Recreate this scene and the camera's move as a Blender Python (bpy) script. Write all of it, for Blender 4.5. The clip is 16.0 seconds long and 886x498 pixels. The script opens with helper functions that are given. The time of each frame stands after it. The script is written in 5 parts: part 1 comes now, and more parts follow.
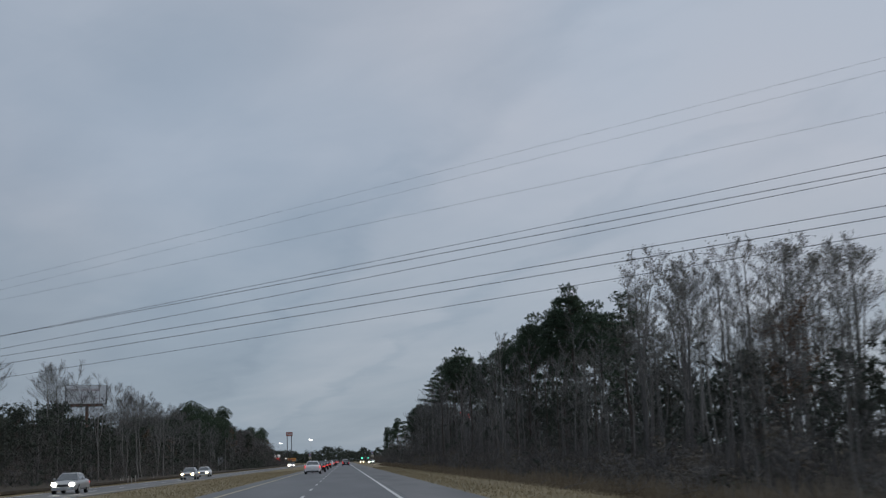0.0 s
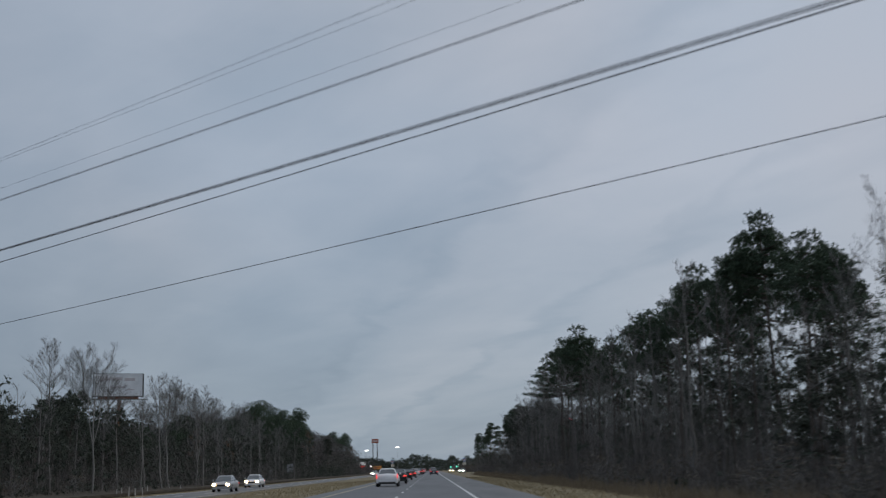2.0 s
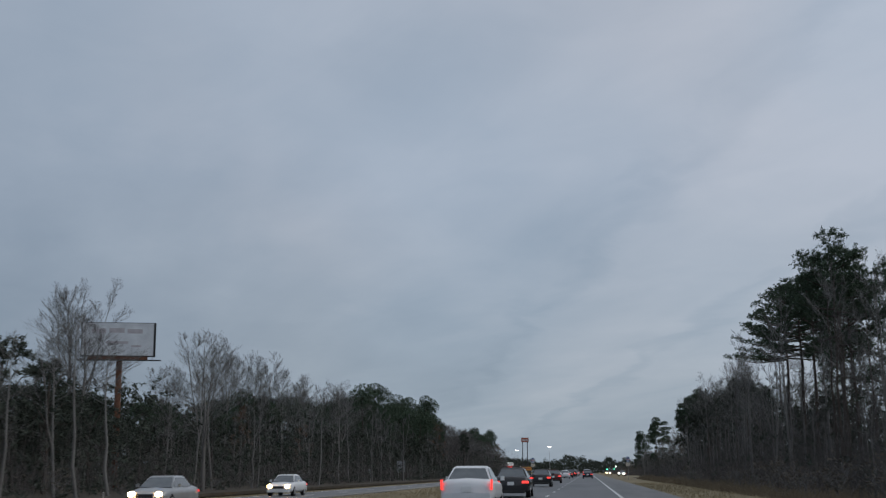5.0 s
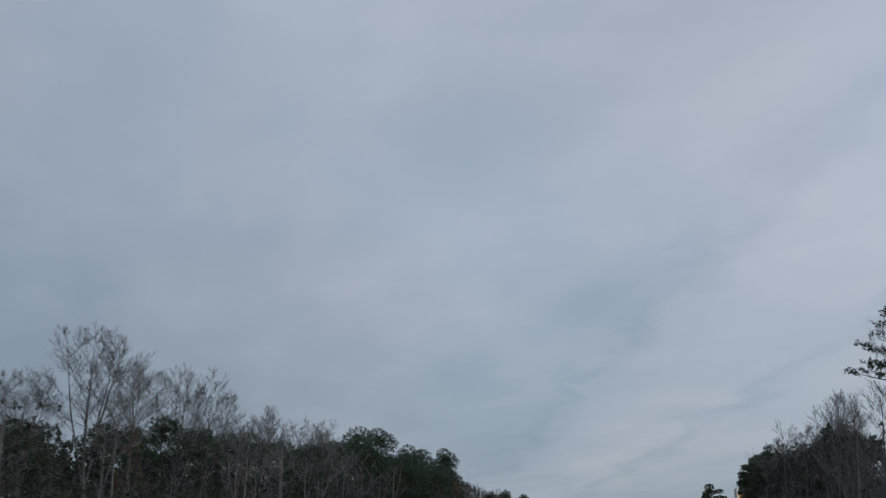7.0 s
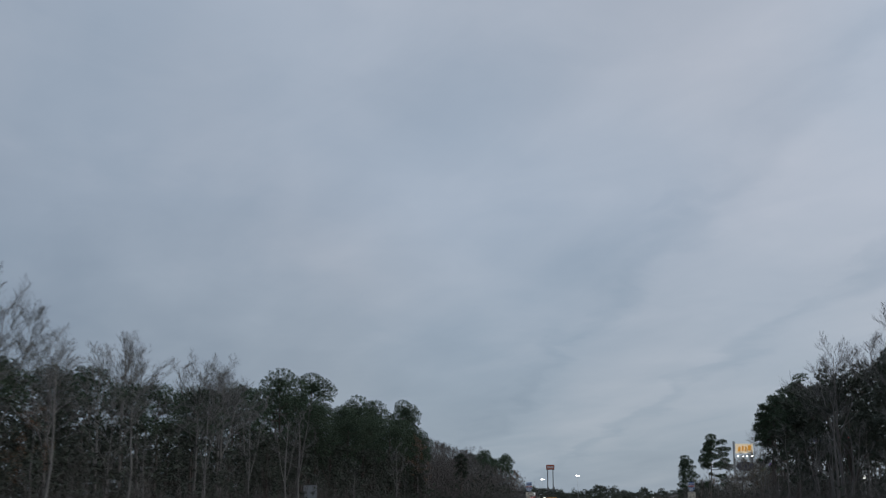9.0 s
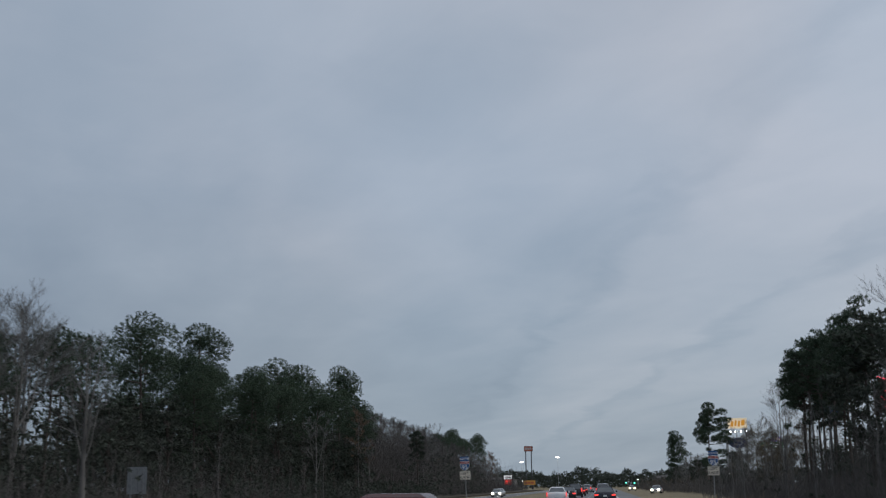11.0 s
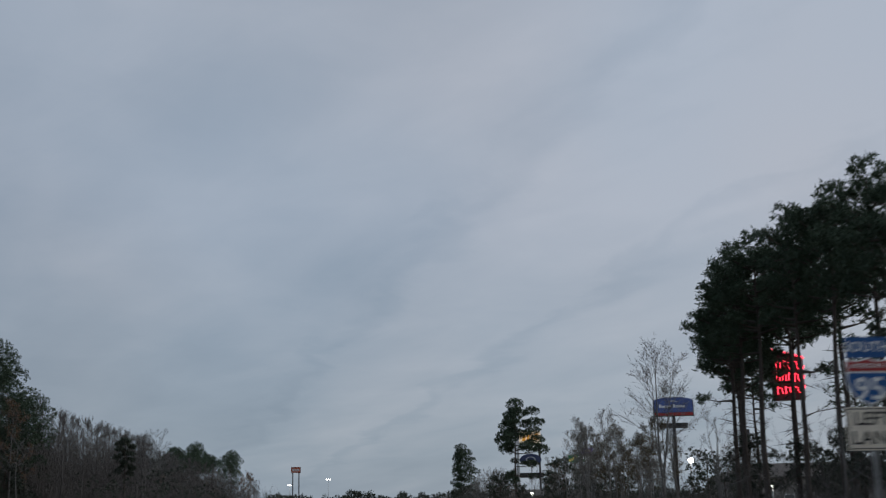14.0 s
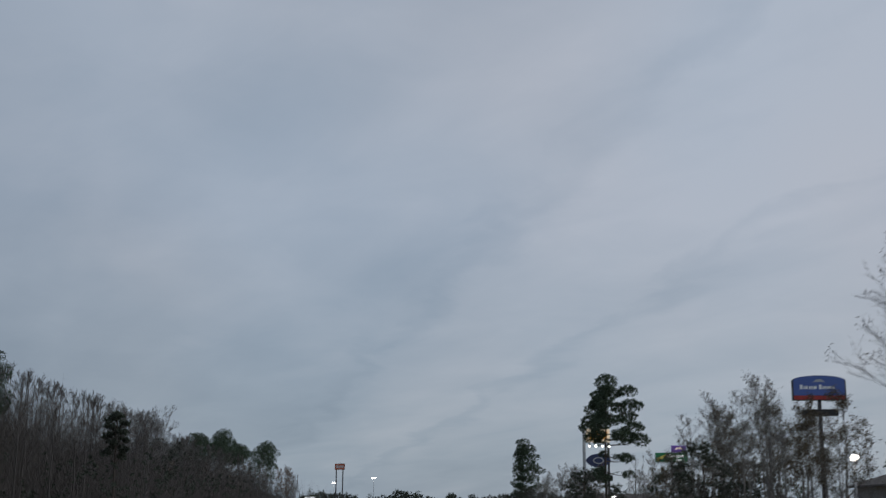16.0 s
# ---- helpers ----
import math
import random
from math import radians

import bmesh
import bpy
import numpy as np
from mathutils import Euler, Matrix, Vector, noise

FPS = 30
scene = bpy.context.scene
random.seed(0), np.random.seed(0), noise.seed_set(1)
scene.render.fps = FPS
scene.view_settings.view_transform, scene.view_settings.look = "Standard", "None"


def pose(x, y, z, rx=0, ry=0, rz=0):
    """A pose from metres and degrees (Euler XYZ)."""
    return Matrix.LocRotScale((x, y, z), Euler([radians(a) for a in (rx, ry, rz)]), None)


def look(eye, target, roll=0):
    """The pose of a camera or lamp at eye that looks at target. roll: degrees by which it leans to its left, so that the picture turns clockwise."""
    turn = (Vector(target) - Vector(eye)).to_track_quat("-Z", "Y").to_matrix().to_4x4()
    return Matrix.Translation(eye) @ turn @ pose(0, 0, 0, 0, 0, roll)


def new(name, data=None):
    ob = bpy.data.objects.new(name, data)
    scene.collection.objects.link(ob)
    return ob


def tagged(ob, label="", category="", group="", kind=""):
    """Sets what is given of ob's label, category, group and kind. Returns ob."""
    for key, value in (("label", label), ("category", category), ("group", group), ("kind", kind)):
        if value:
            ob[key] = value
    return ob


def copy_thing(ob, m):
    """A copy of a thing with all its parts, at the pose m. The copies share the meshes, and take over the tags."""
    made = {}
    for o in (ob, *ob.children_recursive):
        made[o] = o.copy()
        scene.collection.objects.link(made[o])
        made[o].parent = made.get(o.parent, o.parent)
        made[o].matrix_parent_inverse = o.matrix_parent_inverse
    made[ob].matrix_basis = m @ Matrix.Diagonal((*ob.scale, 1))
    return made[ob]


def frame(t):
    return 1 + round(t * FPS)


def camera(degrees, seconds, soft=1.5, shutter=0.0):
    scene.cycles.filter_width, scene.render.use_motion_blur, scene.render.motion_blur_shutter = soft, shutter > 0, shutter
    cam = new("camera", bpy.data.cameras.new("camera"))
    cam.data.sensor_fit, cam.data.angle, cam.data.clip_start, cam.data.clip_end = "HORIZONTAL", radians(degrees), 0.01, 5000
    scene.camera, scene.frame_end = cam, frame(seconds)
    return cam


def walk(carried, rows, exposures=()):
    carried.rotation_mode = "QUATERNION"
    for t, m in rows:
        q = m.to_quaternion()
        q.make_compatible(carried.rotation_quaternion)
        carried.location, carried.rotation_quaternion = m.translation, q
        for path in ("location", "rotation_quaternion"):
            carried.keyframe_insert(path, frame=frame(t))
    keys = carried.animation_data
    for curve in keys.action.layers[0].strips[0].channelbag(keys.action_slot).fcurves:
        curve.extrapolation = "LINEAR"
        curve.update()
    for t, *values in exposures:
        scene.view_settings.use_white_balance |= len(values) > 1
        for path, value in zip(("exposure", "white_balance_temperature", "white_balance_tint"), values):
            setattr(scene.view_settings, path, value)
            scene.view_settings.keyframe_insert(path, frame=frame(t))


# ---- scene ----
cam = camera(40.6, 16.0, soft=1.25, shutter=0.4)
METRES, EYE, TILT, LEAN, TURN = 300.0, 1.4, 3.4, 0.0, -4.95
ROWS = [
    (0.0, 0.0, 0.0, 0.0, 0.21, 6.47, 1.81),
    (0.5, -0.003, 0.0337, -0.0021, 0.76, 6.32, 1.19),
    (1.0, -0.0058, 0.0651, -0.0041, 1.96, 6.81, 1.13),
    (1.5, -0.0085, 0.0973, -0.0062, 3.01, 7.14, 0.76),
    (2.0, -0.011, 0.1295, -0.008, 4.38, 7.02, 1.49),
    (2.5, -0.0136, 0.1622, -0.0103, 5.71, 7.42, 3.94),
    (3.0, -0.0167, 0.1915, -0.0119, 6.96, 7.95, 1.79),
    (3.5, -0.0186, 0.2205, -0.0136, 9.73, 7.31, -0.31),
    (4.0, -0.0212, 0.2536, -0.0157, 10.72, 6.71, 0.96),
    (6.5, -0.0334, 0.4102, -0.0246, 13.35, 9.46, -0.68),
    (7.0, -0.0364, 0.442, -0.0266, 13.69, 10.24, -1.08),
    (7.5, -0.0391, 0.4729, -0.0282, 14.2, 10.39, -0.46),
    (8.0, -0.0422, 0.5045, -0.0298, 13.93, 9.91, -0.84),
    (8.5, -0.045, 0.5368, -0.0315, 13.49, 9.19, 0.16),
    (9.0, -0.0484, 0.5683, -0.0332, 13.21, 8.61, 0.44),
    (9.5, -0.0511, 0.5998, -0.035, 13.11, 8.35, 1.05),
    (10.0, -0.0541, 0.6317, -0.0368, 12.82, 8.16, 1.05),
    (12.5, -0.0671, 0.7898, -0.0467, 11.77, 7.79, 1.88),
    (13.0, -0.0692, 0.8198, -0.0484, 11.01, 8.27, 0.42),
    (13.2, -0.0702, 0.8329, -0.0491, 9.05, 8.3, 0.6),
    (13.3, -0.0707, 0.8394, -0.0494, 4.75, 8.3, 0.8),
    (13.5, -0.0717, 0.8525, -0.0501, 3.05, 8.35, 1.01),
    (14.0, -0.0747, 0.8802, -0.0521, 1.81, 8.82, 1.28),
    (14.5, -0.0772, 0.9094, -0.0539, 1.93, 9.06, 1.28),
    (15.0, -0.0797, 0.9368, -0.0555, 2.21, 9.19, 1.5),
    (15.5, -0.0833, 0.9648, -0.0571, 3.02, 9.69, -0.71),
    (16.0, -0.086, 0.9945, -0.059, 4.09, 8.98, -0.32),
]
walk(cam, [(t, pose(0, 0, EYE, TILT, LEAN, TURN) @ pose(METRES * x, METRES * y, METRES * z, 90 + pitch, roll, yaw)) for t, x, y, z, yaw, pitch, roll in ROWS],
     [(0.0, 0.0), (1.5, 0.0), (4.0, 0.06), (10.0, 0.05), (12.5, 0.06), (13.0, 0.0), (13.5, -0.07), (16.0, -0.06)])

# ---- sky and light: an overcast winter dusk ----
SUN_EL, SUN_AZ = 45.0, 80.0          # height, and compass turn from straight ahead to the right
world = bpy.data.worlds.new("overcast_sky")
scene.world = world
world.use_nodes = True


def node(tree, kind, **values):
    n = tree.nodes.new(kind)
    for key, v in values.items():
        if key in n.inputs:
            n.inputs[key].default_value = v
    return n


def build_sky():
    t = world.node_tree
    t.nodes.clear()
    out = t.nodes.new("ShaderNodeOutputWorld")
    bg = node(t, "ShaderNodeBackground", Strength=1.0)
    t.links.new(bg.outputs[0], out.inputs[0])
    sky = t.nodes.new("ShaderNodeTexSky")
    sky.sky_type, sky.sun_disc = "NISHITA", False
    sky.sun_elevation, sky.sun_rotation = radians(SUN_EL), radians(SUN_AZ)
    co = t.nodes.new("ShaderNodeTexCoord")
    # the cloud sheet is flat: its pattern closes up towards the horizon
    sep = t.nodes.new("ShaderNodeSeparateXYZ")
    t.links.new(co.outputs["Generated"], sep.inputs[0])
    lift = t.nodes.new("ShaderNodeMath")
    lift.operation = "ADD"
    t.links.new(sep.outputs[2], lift.inputs[0])
    lift.inputs[1].default_value = 0.12
    top = t.nodes.new("ShaderNodeMath")
    top.operation = "MAXIMUM"
    t.links.new(lift.outputs[0], top.inputs[0])
    top.inputs[1].default_value = 0.05
    flat = []
    for i in (0, 1):
        d = t.nodes.new("ShaderNodeMath")
        d.operation = "DIVIDE"
        t.links.new(sep.outputs[i], d.inputs[0])
        t.links.new(top.outputs[0], d.inputs[1])
        flat.append(d)
    com = t.nodes.new("ShaderNodeCombineXYZ")
    for i in (0, 1):
        t.links.new(flat[i].outputs[0], com.inputs[i])

    def cloud(turn, scale, size, detail, seed):
        m = t.nodes.new("ShaderNodeMapping")
        m.vector_type = "TEXTURE"
        m.inputs["Rotation"].default_value = (0, 0, radians(turn))
        m.inputs["Scale"].default_value = scale
        m.inputs["Location"].default_value = (seed, seed * 0.7, 0)
        t.links.new(com.outputs[0], m.inputs[0])
        n = node(t, "ShaderNodeTexNoise", Scale=size, Detail=detail, Roughness=0.55, Distortion=0.4)
        t.links.new(m.outputs[0], n.inputs["Vector"])
        return n

    def sums(a, weight, b):
        n = t.nodes.new("ShaderNodeMath")
        n.operation = "MULTIPLY_ADD"
        t.links.new(a, n.inputs[0])
        n.inputs[1].default_value = weight
        if isinstance(b, float):
            n.inputs[2].default_value = b
        else:
            t.links.new(b, n.inputs[2])
        return n.outputs[0]

    # long streaks of cloud, a finer ripple, and more light towards the hidden sun
    big = cloud(22, (0.8, 3.0, 1.0), 0.9, 3.0, 3.1)
    fine = cloud(30, (0.7, 1.3, 1.0), 1.9, 4.0, 7.7)
    dot = t.nodes.new("ShaderNodeVectorMath")
    dot.operation = "DOT_PRODUCT"
    t.links.new(co.outputs["Generated"], dot.inputs[0])
    dot.inputs[1].default_value = (0.55, 0.0, 0.85)
    # two long dark furrows in the cloud sheet, running away ahead, with paler cloud between them
    ripple = node(t, "ShaderNodeTexNoise", Scale=9.0, Detail=5.0, Roughness=0.55, Distortion=0.6)
    squash = t.nodes.new("ShaderNodeMapping")
    squash.inputs["Scale"].default_value = (1.0, 1.0, 2.2)
    t.links.new(co.outputs["Generated"], squash.inputs[0])
    t.links.new(squash.outputs[0], ripple.inputs["Vector"])
    wander = cloud(16, (0.9, 1.3, 1.0), 2.6, 7.0, 9.2)
    across = t.nodes.new("ShaderNodeVectorMath")
    across.operation = "DOT_PRODUCT"
    t.links.new(com.outputs[0], across.inputs[0])
    across.inputs[1].default_value = (0.48, 0.139, 0.0)
    furrow = t.nodes.new("ShaderNodeValToRGB")
    f = furrow.color_ramp.elements
    furrow.color_ramp.interpolation = "EASE"
    f[0].position, f[1].position = 0.0, 1.0
    f[0].color = f[1].color = (0.5, 0.5, 0.5, 1)
    for stop, grey in ((0.36, 0.45), (0.43, 0.40), (0.475, 0.12), (0.53, 0.58), (0.66, 0.66), (0.715, 0.60), (0.755, 0.18), (0.81, 0.55)):
        f.new(stop).color = (grey, grey, grey, 1)
    t.links.new(sums(wander.outputs[0], 0.28, sums(across.outputs["Value"], 1.0, -0.14)), furrow.inputs[0])
    value = sums(big.outputs[0], 0.52, 0.14)
    value = sums(furrow.outputs[0], 0.18, value)
    value = sums(ripple.outputs[0], 0.14, value)
    value = sums(fine.outputs[0], 0.26, value)
    value = sums(dot.outputs["Value"], 0.36, value)
    # thicker cloud low on the side away from the sun
    low = t.nodes.new("ShaderNodeVectorMath")
    low.operation = "DOT_PRODUCT"
    t.links.new(co.outputs["Generated"], low.inputs[0])
    low.inputs[1].default_value = (-0.9, 0.0, -0.6)
    shade = t.nodes.new("ShaderNodeMath")
    shade.operation = "MAXIMUM"
    t.links.new(low.outputs["Value"], shade.inputs[0])
    shade.inputs[1].default_value = 0.0
    value = sums(shade.outputs[0], -0.78, value)
    rim = t.nodes.new("ShaderNodeMapRange")
    rim.inputs["From Min"].default_value, rim.inputs["From Max"].default_value = 0.0, 0.24
    rim.inputs["To Min"].default_value, rim.inputs["To Max"].default_value = 1.0, 0.0
    t.links.new(sep.outputs[2], rim.inputs["Value"])
    value = sums(rim.outputs[0], -0.13, value)
    ramp = t.nodes.new("ShaderNodeValToRGB")
    e = ramp.color_ramp.elements
    e[0].position, e[0].color = 0.56, (0.305, 0.372, 0.462, 1)
    e[1].position, e[1].color = 0.92, (0.470, 0.516, 0.596, 1)
    dark = e.new(0.30)
    dark.color = (0.225, 0.288, 0.375, 1)
    t.links.new(value, ramp.inputs[0])
    drift = node(t, "ShaderNodeTexNoise", Scale=3.2, Detail=2.0, Roughness=0.4)
    t.links.new(co.outputs["Generated"], drift.inputs["Vector"])
    hue = t.nodes.new("ShaderNodeValToRGB")
    h = hue.color_ramp.elements
    h[0].position, h[0].color = 0.36, (0.972, 0.996, 1.014, 1)
    h[1].position, h[1].color = 0.64, (1.028, 1.004, 0.992, 1)
    t.links.new(drift.outputs[0], hue.inputs[0])
    tint = t.nodes.new("ShaderNodeVectorMath")
    tint.operation = "MULTIPLY"
    t.links.new(ramp.outputs[0], tint.inputs[0])
    t.links.new(hue.outputs[0], tint.inputs[1])
    grey = t.nodes.new("ShaderNodeMix")
    grey.data_type = "RGBA"
    t.links.new(rim.outputs[0], grey.inputs[0])
    grey.inputs[6].default_value = (1.0, 1.0, 1.0, 1)
    grey.inputs[7].default_value = (1.02, 1.0, 0.95, 1)
    warm = t.nodes.new("ShaderNodeVectorMath")
    warm.operation = "MULTIPLY"
    t.links.new(tint.outputs[0], warm.inputs[0])
    t.links.new(grey.outputs[2], warm.inputs[1])
    dim = t.nodes.new("ShaderNodeVectorMath")
    dim.operation = "SCALE"
    t.links.new(sky.outputs[0], dim.inputs[0])
    dim.inputs["Scale"].default_value = 0.06
    mix = t.nodes.new("ShaderNodeMix")
    mix.data_type = "RGBA"
    mix.inputs[0].default_value = 0.10
    t.links.new(warm.outputs[0], mix.inputs[6])
    t.links.new(dim.outputs[0], mix.inputs[7])
    t.links.new(mix.outputs[2], bg.inputs[0])


build_sky()
sun = new("sun", bpy.data.lights.new("sun", "SUN"))
sun.data.energy, sun.data.angle, sun.data.color = 0.7, radians(40), (1.0, 0.96, 0.90)
sun.matrix_world = look((0, 0, 0), (-math.sin(radians(SUN_AZ)) * math.cos(radians(SUN_EL)), -math.cos(radians(SUN_AZ)) * math.cos(radians(SUN_EL)), -math.sin(radians(SUN_EL))))


# ---- materials ----
def material(name, low, high, rough=0.8, metal=0.0, size=4.0, detail=6.0, fine=40.0, bump=0.0, vary=0.0, stretch=(1, 1, 1), spec=0.4):
    """A surface whose colour runs from low to high in two scales of noise; vary: differences between objects and islands."""
    m = bpy.data.materials.new(name)
    m.use_nodes = True
    t = m.node_tree
    b = t.nodes["Principled BSDF"]
    b.inputs["Roughness"].default_value, b.inputs["Metallic"].default_value = rough, metal
    b.inputs["Specular IOR Level"].default_value = spec
    co = t.nodes.new("ShaderNodeTexCoord")
    mp = t.nodes.new("ShaderNodeMapping")
    mp.inputs["Scale"].default_value = stretch
    t.links.new(co.outputs["Object"], mp.inputs[0])
    a = node(t, "ShaderNodeTexNoise", Scale=size, Detail=detail)
    f = node(t, "ShaderNodeTexNoise", Scale=fine, Detail=3.0)
    t.links.new(mp.outputs[0], a.inputs["Vector"])
    t.links.new(mp.outputs[0], f.inputs["Vector"])
    s = t.nodes.new("ShaderNodeMath")
    s.operation = "MULTIPLY_ADD"
    t.links.new(f.outputs[0], s.inputs[0])
    s.inputs[1].default_value = 0.45
    t.links.new(a.outputs[0], s.inputs[2])
    last = s
    if vary:
        info = t.nodes.new("ShaderNodeObjectInfo")
        geo = t.nodes.new("ShaderNodeNewGeometry")
        add = t.nodes.new("ShaderNodeMath")
        t.links.new(info.outputs["Random"], add.inputs[0])
        t.links.new(geo.outputs["Random Per Island"], add.inputs[1])
        v = t.nodes.new("ShaderNodeMath")
        v.operation = "MULTIPLY_ADD"
        t.links.new(add.outputs[0], v.inputs[0])
        v.inputs[1].default_value = vary
        t.links.new(s.outputs[0], v.inputs[2])
        last = v
    r = t.nodes.new("ShaderNodeValToRGB")
    e = r.color_ramp.elements
    e[0].position, e[0].color = 0.45, (*low, 1)
    e[1].position, e[1].color = 0.98 + vary, (*high, 1)
    t.links.new(last.outputs[0], r.inputs[0])
    t.links.new(r.outputs[0], b.inputs["Base Color"])
    if bump:
        bp = node(t, "ShaderNodeBump", Strength=bump, Distance=0.02)
        t.links.new(s.outputs[0], bp.inputs["Height"])
        t.links.new(bp.outputs[0], b.inputs["Normal"])
    return m


def glow(name, colour, strength, base=(0.5, 0.5, 0.5)):
    m = bpy.data.materials.new(name)
    m.use_nodes = True
    b = m.node_tree.nodes["Principled BSDF"]
    b.inputs["Base Color"].default_value = (*base, 1)
    b.inputs["Emission Color"].default_value = (*colour, 1)
    b.inputs["Emission Strength"].default_value = strength
    b.inputs["Roughness"].default_value = 0.3
    return m


M_ASPHALT = material("asphalt", (0.085, 0.09, 0.097), (0.15, 0.155, 0.16), 0.62, size=0.35, fine=60, bump=0.3, stretch=(1, 0.12, 1))
M_SHOULDER = material("shoulder_asphalt", (0.10, 0.105, 0.11), (0.19, 0.19, 0.19), 0.7, size=0.5, fine=60, bump=0.3, stretch=(1, 0.15, 1))
M_WHITE_LINE = material("road_paint_white", (0.45, 0.46, 0.46), (0.75, 0.75, 0.74), 0.6, size=3, fine=40)
M_YELLOW_LINE = material("road_paint_yellow", (0.38, 0.33, 0.20), (0.58, 0.51, 0.33), 0.6, size=3, fine=40)
M_GRASS = material("dry_winter_grass", (0.13, 0.113, 0.072), (0.30, 0.25, 0.16), 0.9, size=0.25, fine=9, bump=0.5, spec=0.1)
M_BLADES = material("dry_grass_blades", (0.14, 0.12, 0.075), (0.33, 0.275, 0.175), 0.9, size=0.5, fine=9, vary=0.3, spec=0.1)
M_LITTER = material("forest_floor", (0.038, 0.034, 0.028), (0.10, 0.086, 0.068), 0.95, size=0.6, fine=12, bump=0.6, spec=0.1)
M_BARK_PINE = material("pine_bark", (0.03, 0.026, 0.023), (0.09, 0.076, 0.066), 0.9, size=3, fine=18, bump=0.6, vary=0.2, stretch=(1, 1, 0.3), spec=0.2)
M_BARK = material("grey_bark", (0.06, 0.058, 0.056), (0.165, 0.158, 0.15), 0.9, size=2, fine=15, bump=0.5, vary=0.2, stretch=(1, 1, 0.3), spec=0.2)
M_PALE_BARK = material("pale_grey_bark", (0.085, 0.082, 0.078), (0.20, 0.193, 0.182), 0.9, size=2, fine=15, bump=0.5, vary=0.2, stretch=(1, 1, 0.3), spec=0.2)
M_TWIG = material("bare_twigs", (0.075, 0.073, 0.073), (0.165, 0.16, 0.157), 0.9, size=1, fine=8, vary=0.2, spec=0.2)
# bare twigs again, browner, with the woods' shade put into the colour
M_SHADED_STEM = material("brush_stems", (0.052, 0.048, 0.046), (0.122, 0.113, 0.107), 0.9, size=1, fine=8, vary=0.2, spec=0.2)
M_NEEDLE = material("pine_needles", (0.028, 0.046, 0.032), (0.068, 0.097, 0.062), 0.8, size=0.35, fine=3, vary=0.10, spec=0.2)
M_EVERGREEN = material("evergreen_leaves", (0.030, 0.038, 0.031), (0.068, 0.080, 0.062), 0.8, size=0.35, fine=3, vary=0.10, spec=0.2)
M_BROWN_LEAF = material("withered_leaves", (0.055, 0.034, 0.023), (0.15, 0.095, 0.062), 0.85, size=0.5, fine=4, vary=0.3, spec=0.15)
M_OLIVE_LEAF = material("olive_brown_leaves", (0.045, 0.04, 0.028), (0.12, 0.10, 0.07), 0.8, size=0.5, fine=4, vary=0.2, spec=0.15)
M_DULL_LEAF = material("dull_clinging_leaves", (0.08, 0.077, 0.068), (0.18, 0.168, 0.145), 0.8, size=0.5, fine=4, vary=0.2, spec=0.15)
M_UNDER = material("undergrowth", (0.042, 0.037, 0.031), (0.14, 0.122, 0.10), 0.9, size=0.4, fine=3, vary=0.3, spec=0.1)
M_STRAW = material("broomsedge", (0.085, 0.066, 0.045), (0.21, 0.168, 0.118), 0.9, size=0.4, fine=3, vary=0.3, spec=0.1)
M_STEEL = material("galvanised_steel", (0.25, 0.26, 0.27), (0.42, 0.43, 0.44), 0.5, 0.7, size=3, fine=30)
M_DARK_STEEL = material("dark_painted_steel", (0.035, 0.035, 0.038), (0.075, 0.075, 0.08), 0.6, 0.2, size=3, fine=30)
M_RUST = material("rusted_steel", (0.09, 0.04, 0.025), (0.20, 0.10, 0.06), 0.8, 0.2, size=3, fine=25)
M_CABLE = material("weathered_cable", (0.05, 0.055, 0.06), (0.10, 0.105, 0.11), 0.6, 0.3, size=0.5, fine=10)
M_BOARD = material("weathered_billboard_sheet", (0.52, 0.55, 0.58), (0.74, 0.77, 0.80), 0.7, size=0.9, fine=7)
M_FADED = material("faded_print", (0.40, 0.38, 0.40), (0.54, 0.51, 0.53), 0.8, size=2, fine=12)
M_WOODPOLE = material("weathered_wood", (0.09, 0.075, 0.06), (0.20, 0.17, 0.14), 0.9, size=2, fine=20, bump=0.4, stretch=(1, 1, 0.2))
M_STAKE = material("pale_weathered_stake", (0.30, 0.29, 0.27), (0.5, 0.48, 0.45), 0.8, size=3, fine=30)
M_SIGN_BACK = material("bare_aluminium", (0.30, 0.32, 0.34), (0.42, 0.44, 0.46), 0.45, 0.6, size=4, fine=30)
M_SIGN_BLUE = material("sign_blue", (0.018, 0.085, 0.26), (0.028, 0.115, 0.33), 0.45, size=5, fine=40)
M_SIGN_RED = material("sign_red", (0.32, 0.03, 0.03), (0.42, 0.05, 0.045), 0.45, size=5, fine=40)
M_SIGN_WHITE = material("sign_white", (0.74, 0.76, 0.76), (0.84, 0.85, 0.84), 0.45, size=5, fine=40)
M_SIGN_CREAM = material("sign_cream", (0.72, 0.65, 0.55), (0.82, 0.76, 0.65), 0.5, size=5, fine=40)
M_SIGN_BLACK = material("sign_black", (0.015, 0.015, 0.016), (0.03, 0.03, 0.03), 0.5, size=5, fine=40)
M_TYRE = material("tyre_rubber", (0.012, 0.012, 0.013), (0.03, 0.03, 0.03), 0.85, size=6, fine=40)
M_RIM = material("alloy_rim", (0.35, 0.36, 0.37), (0.5, 0.5, 0.51), 0.35, 0.8, size=6, fine=40)
# opaque panes: the grey is painted in place of sky seen through them
M_SKY_GREY_GLASS = material("car_glass", (0.085, 0.10, 0.11), (0.13, 0.145, 0.155), 0.08, size=3, fine=30, spec=0.6)
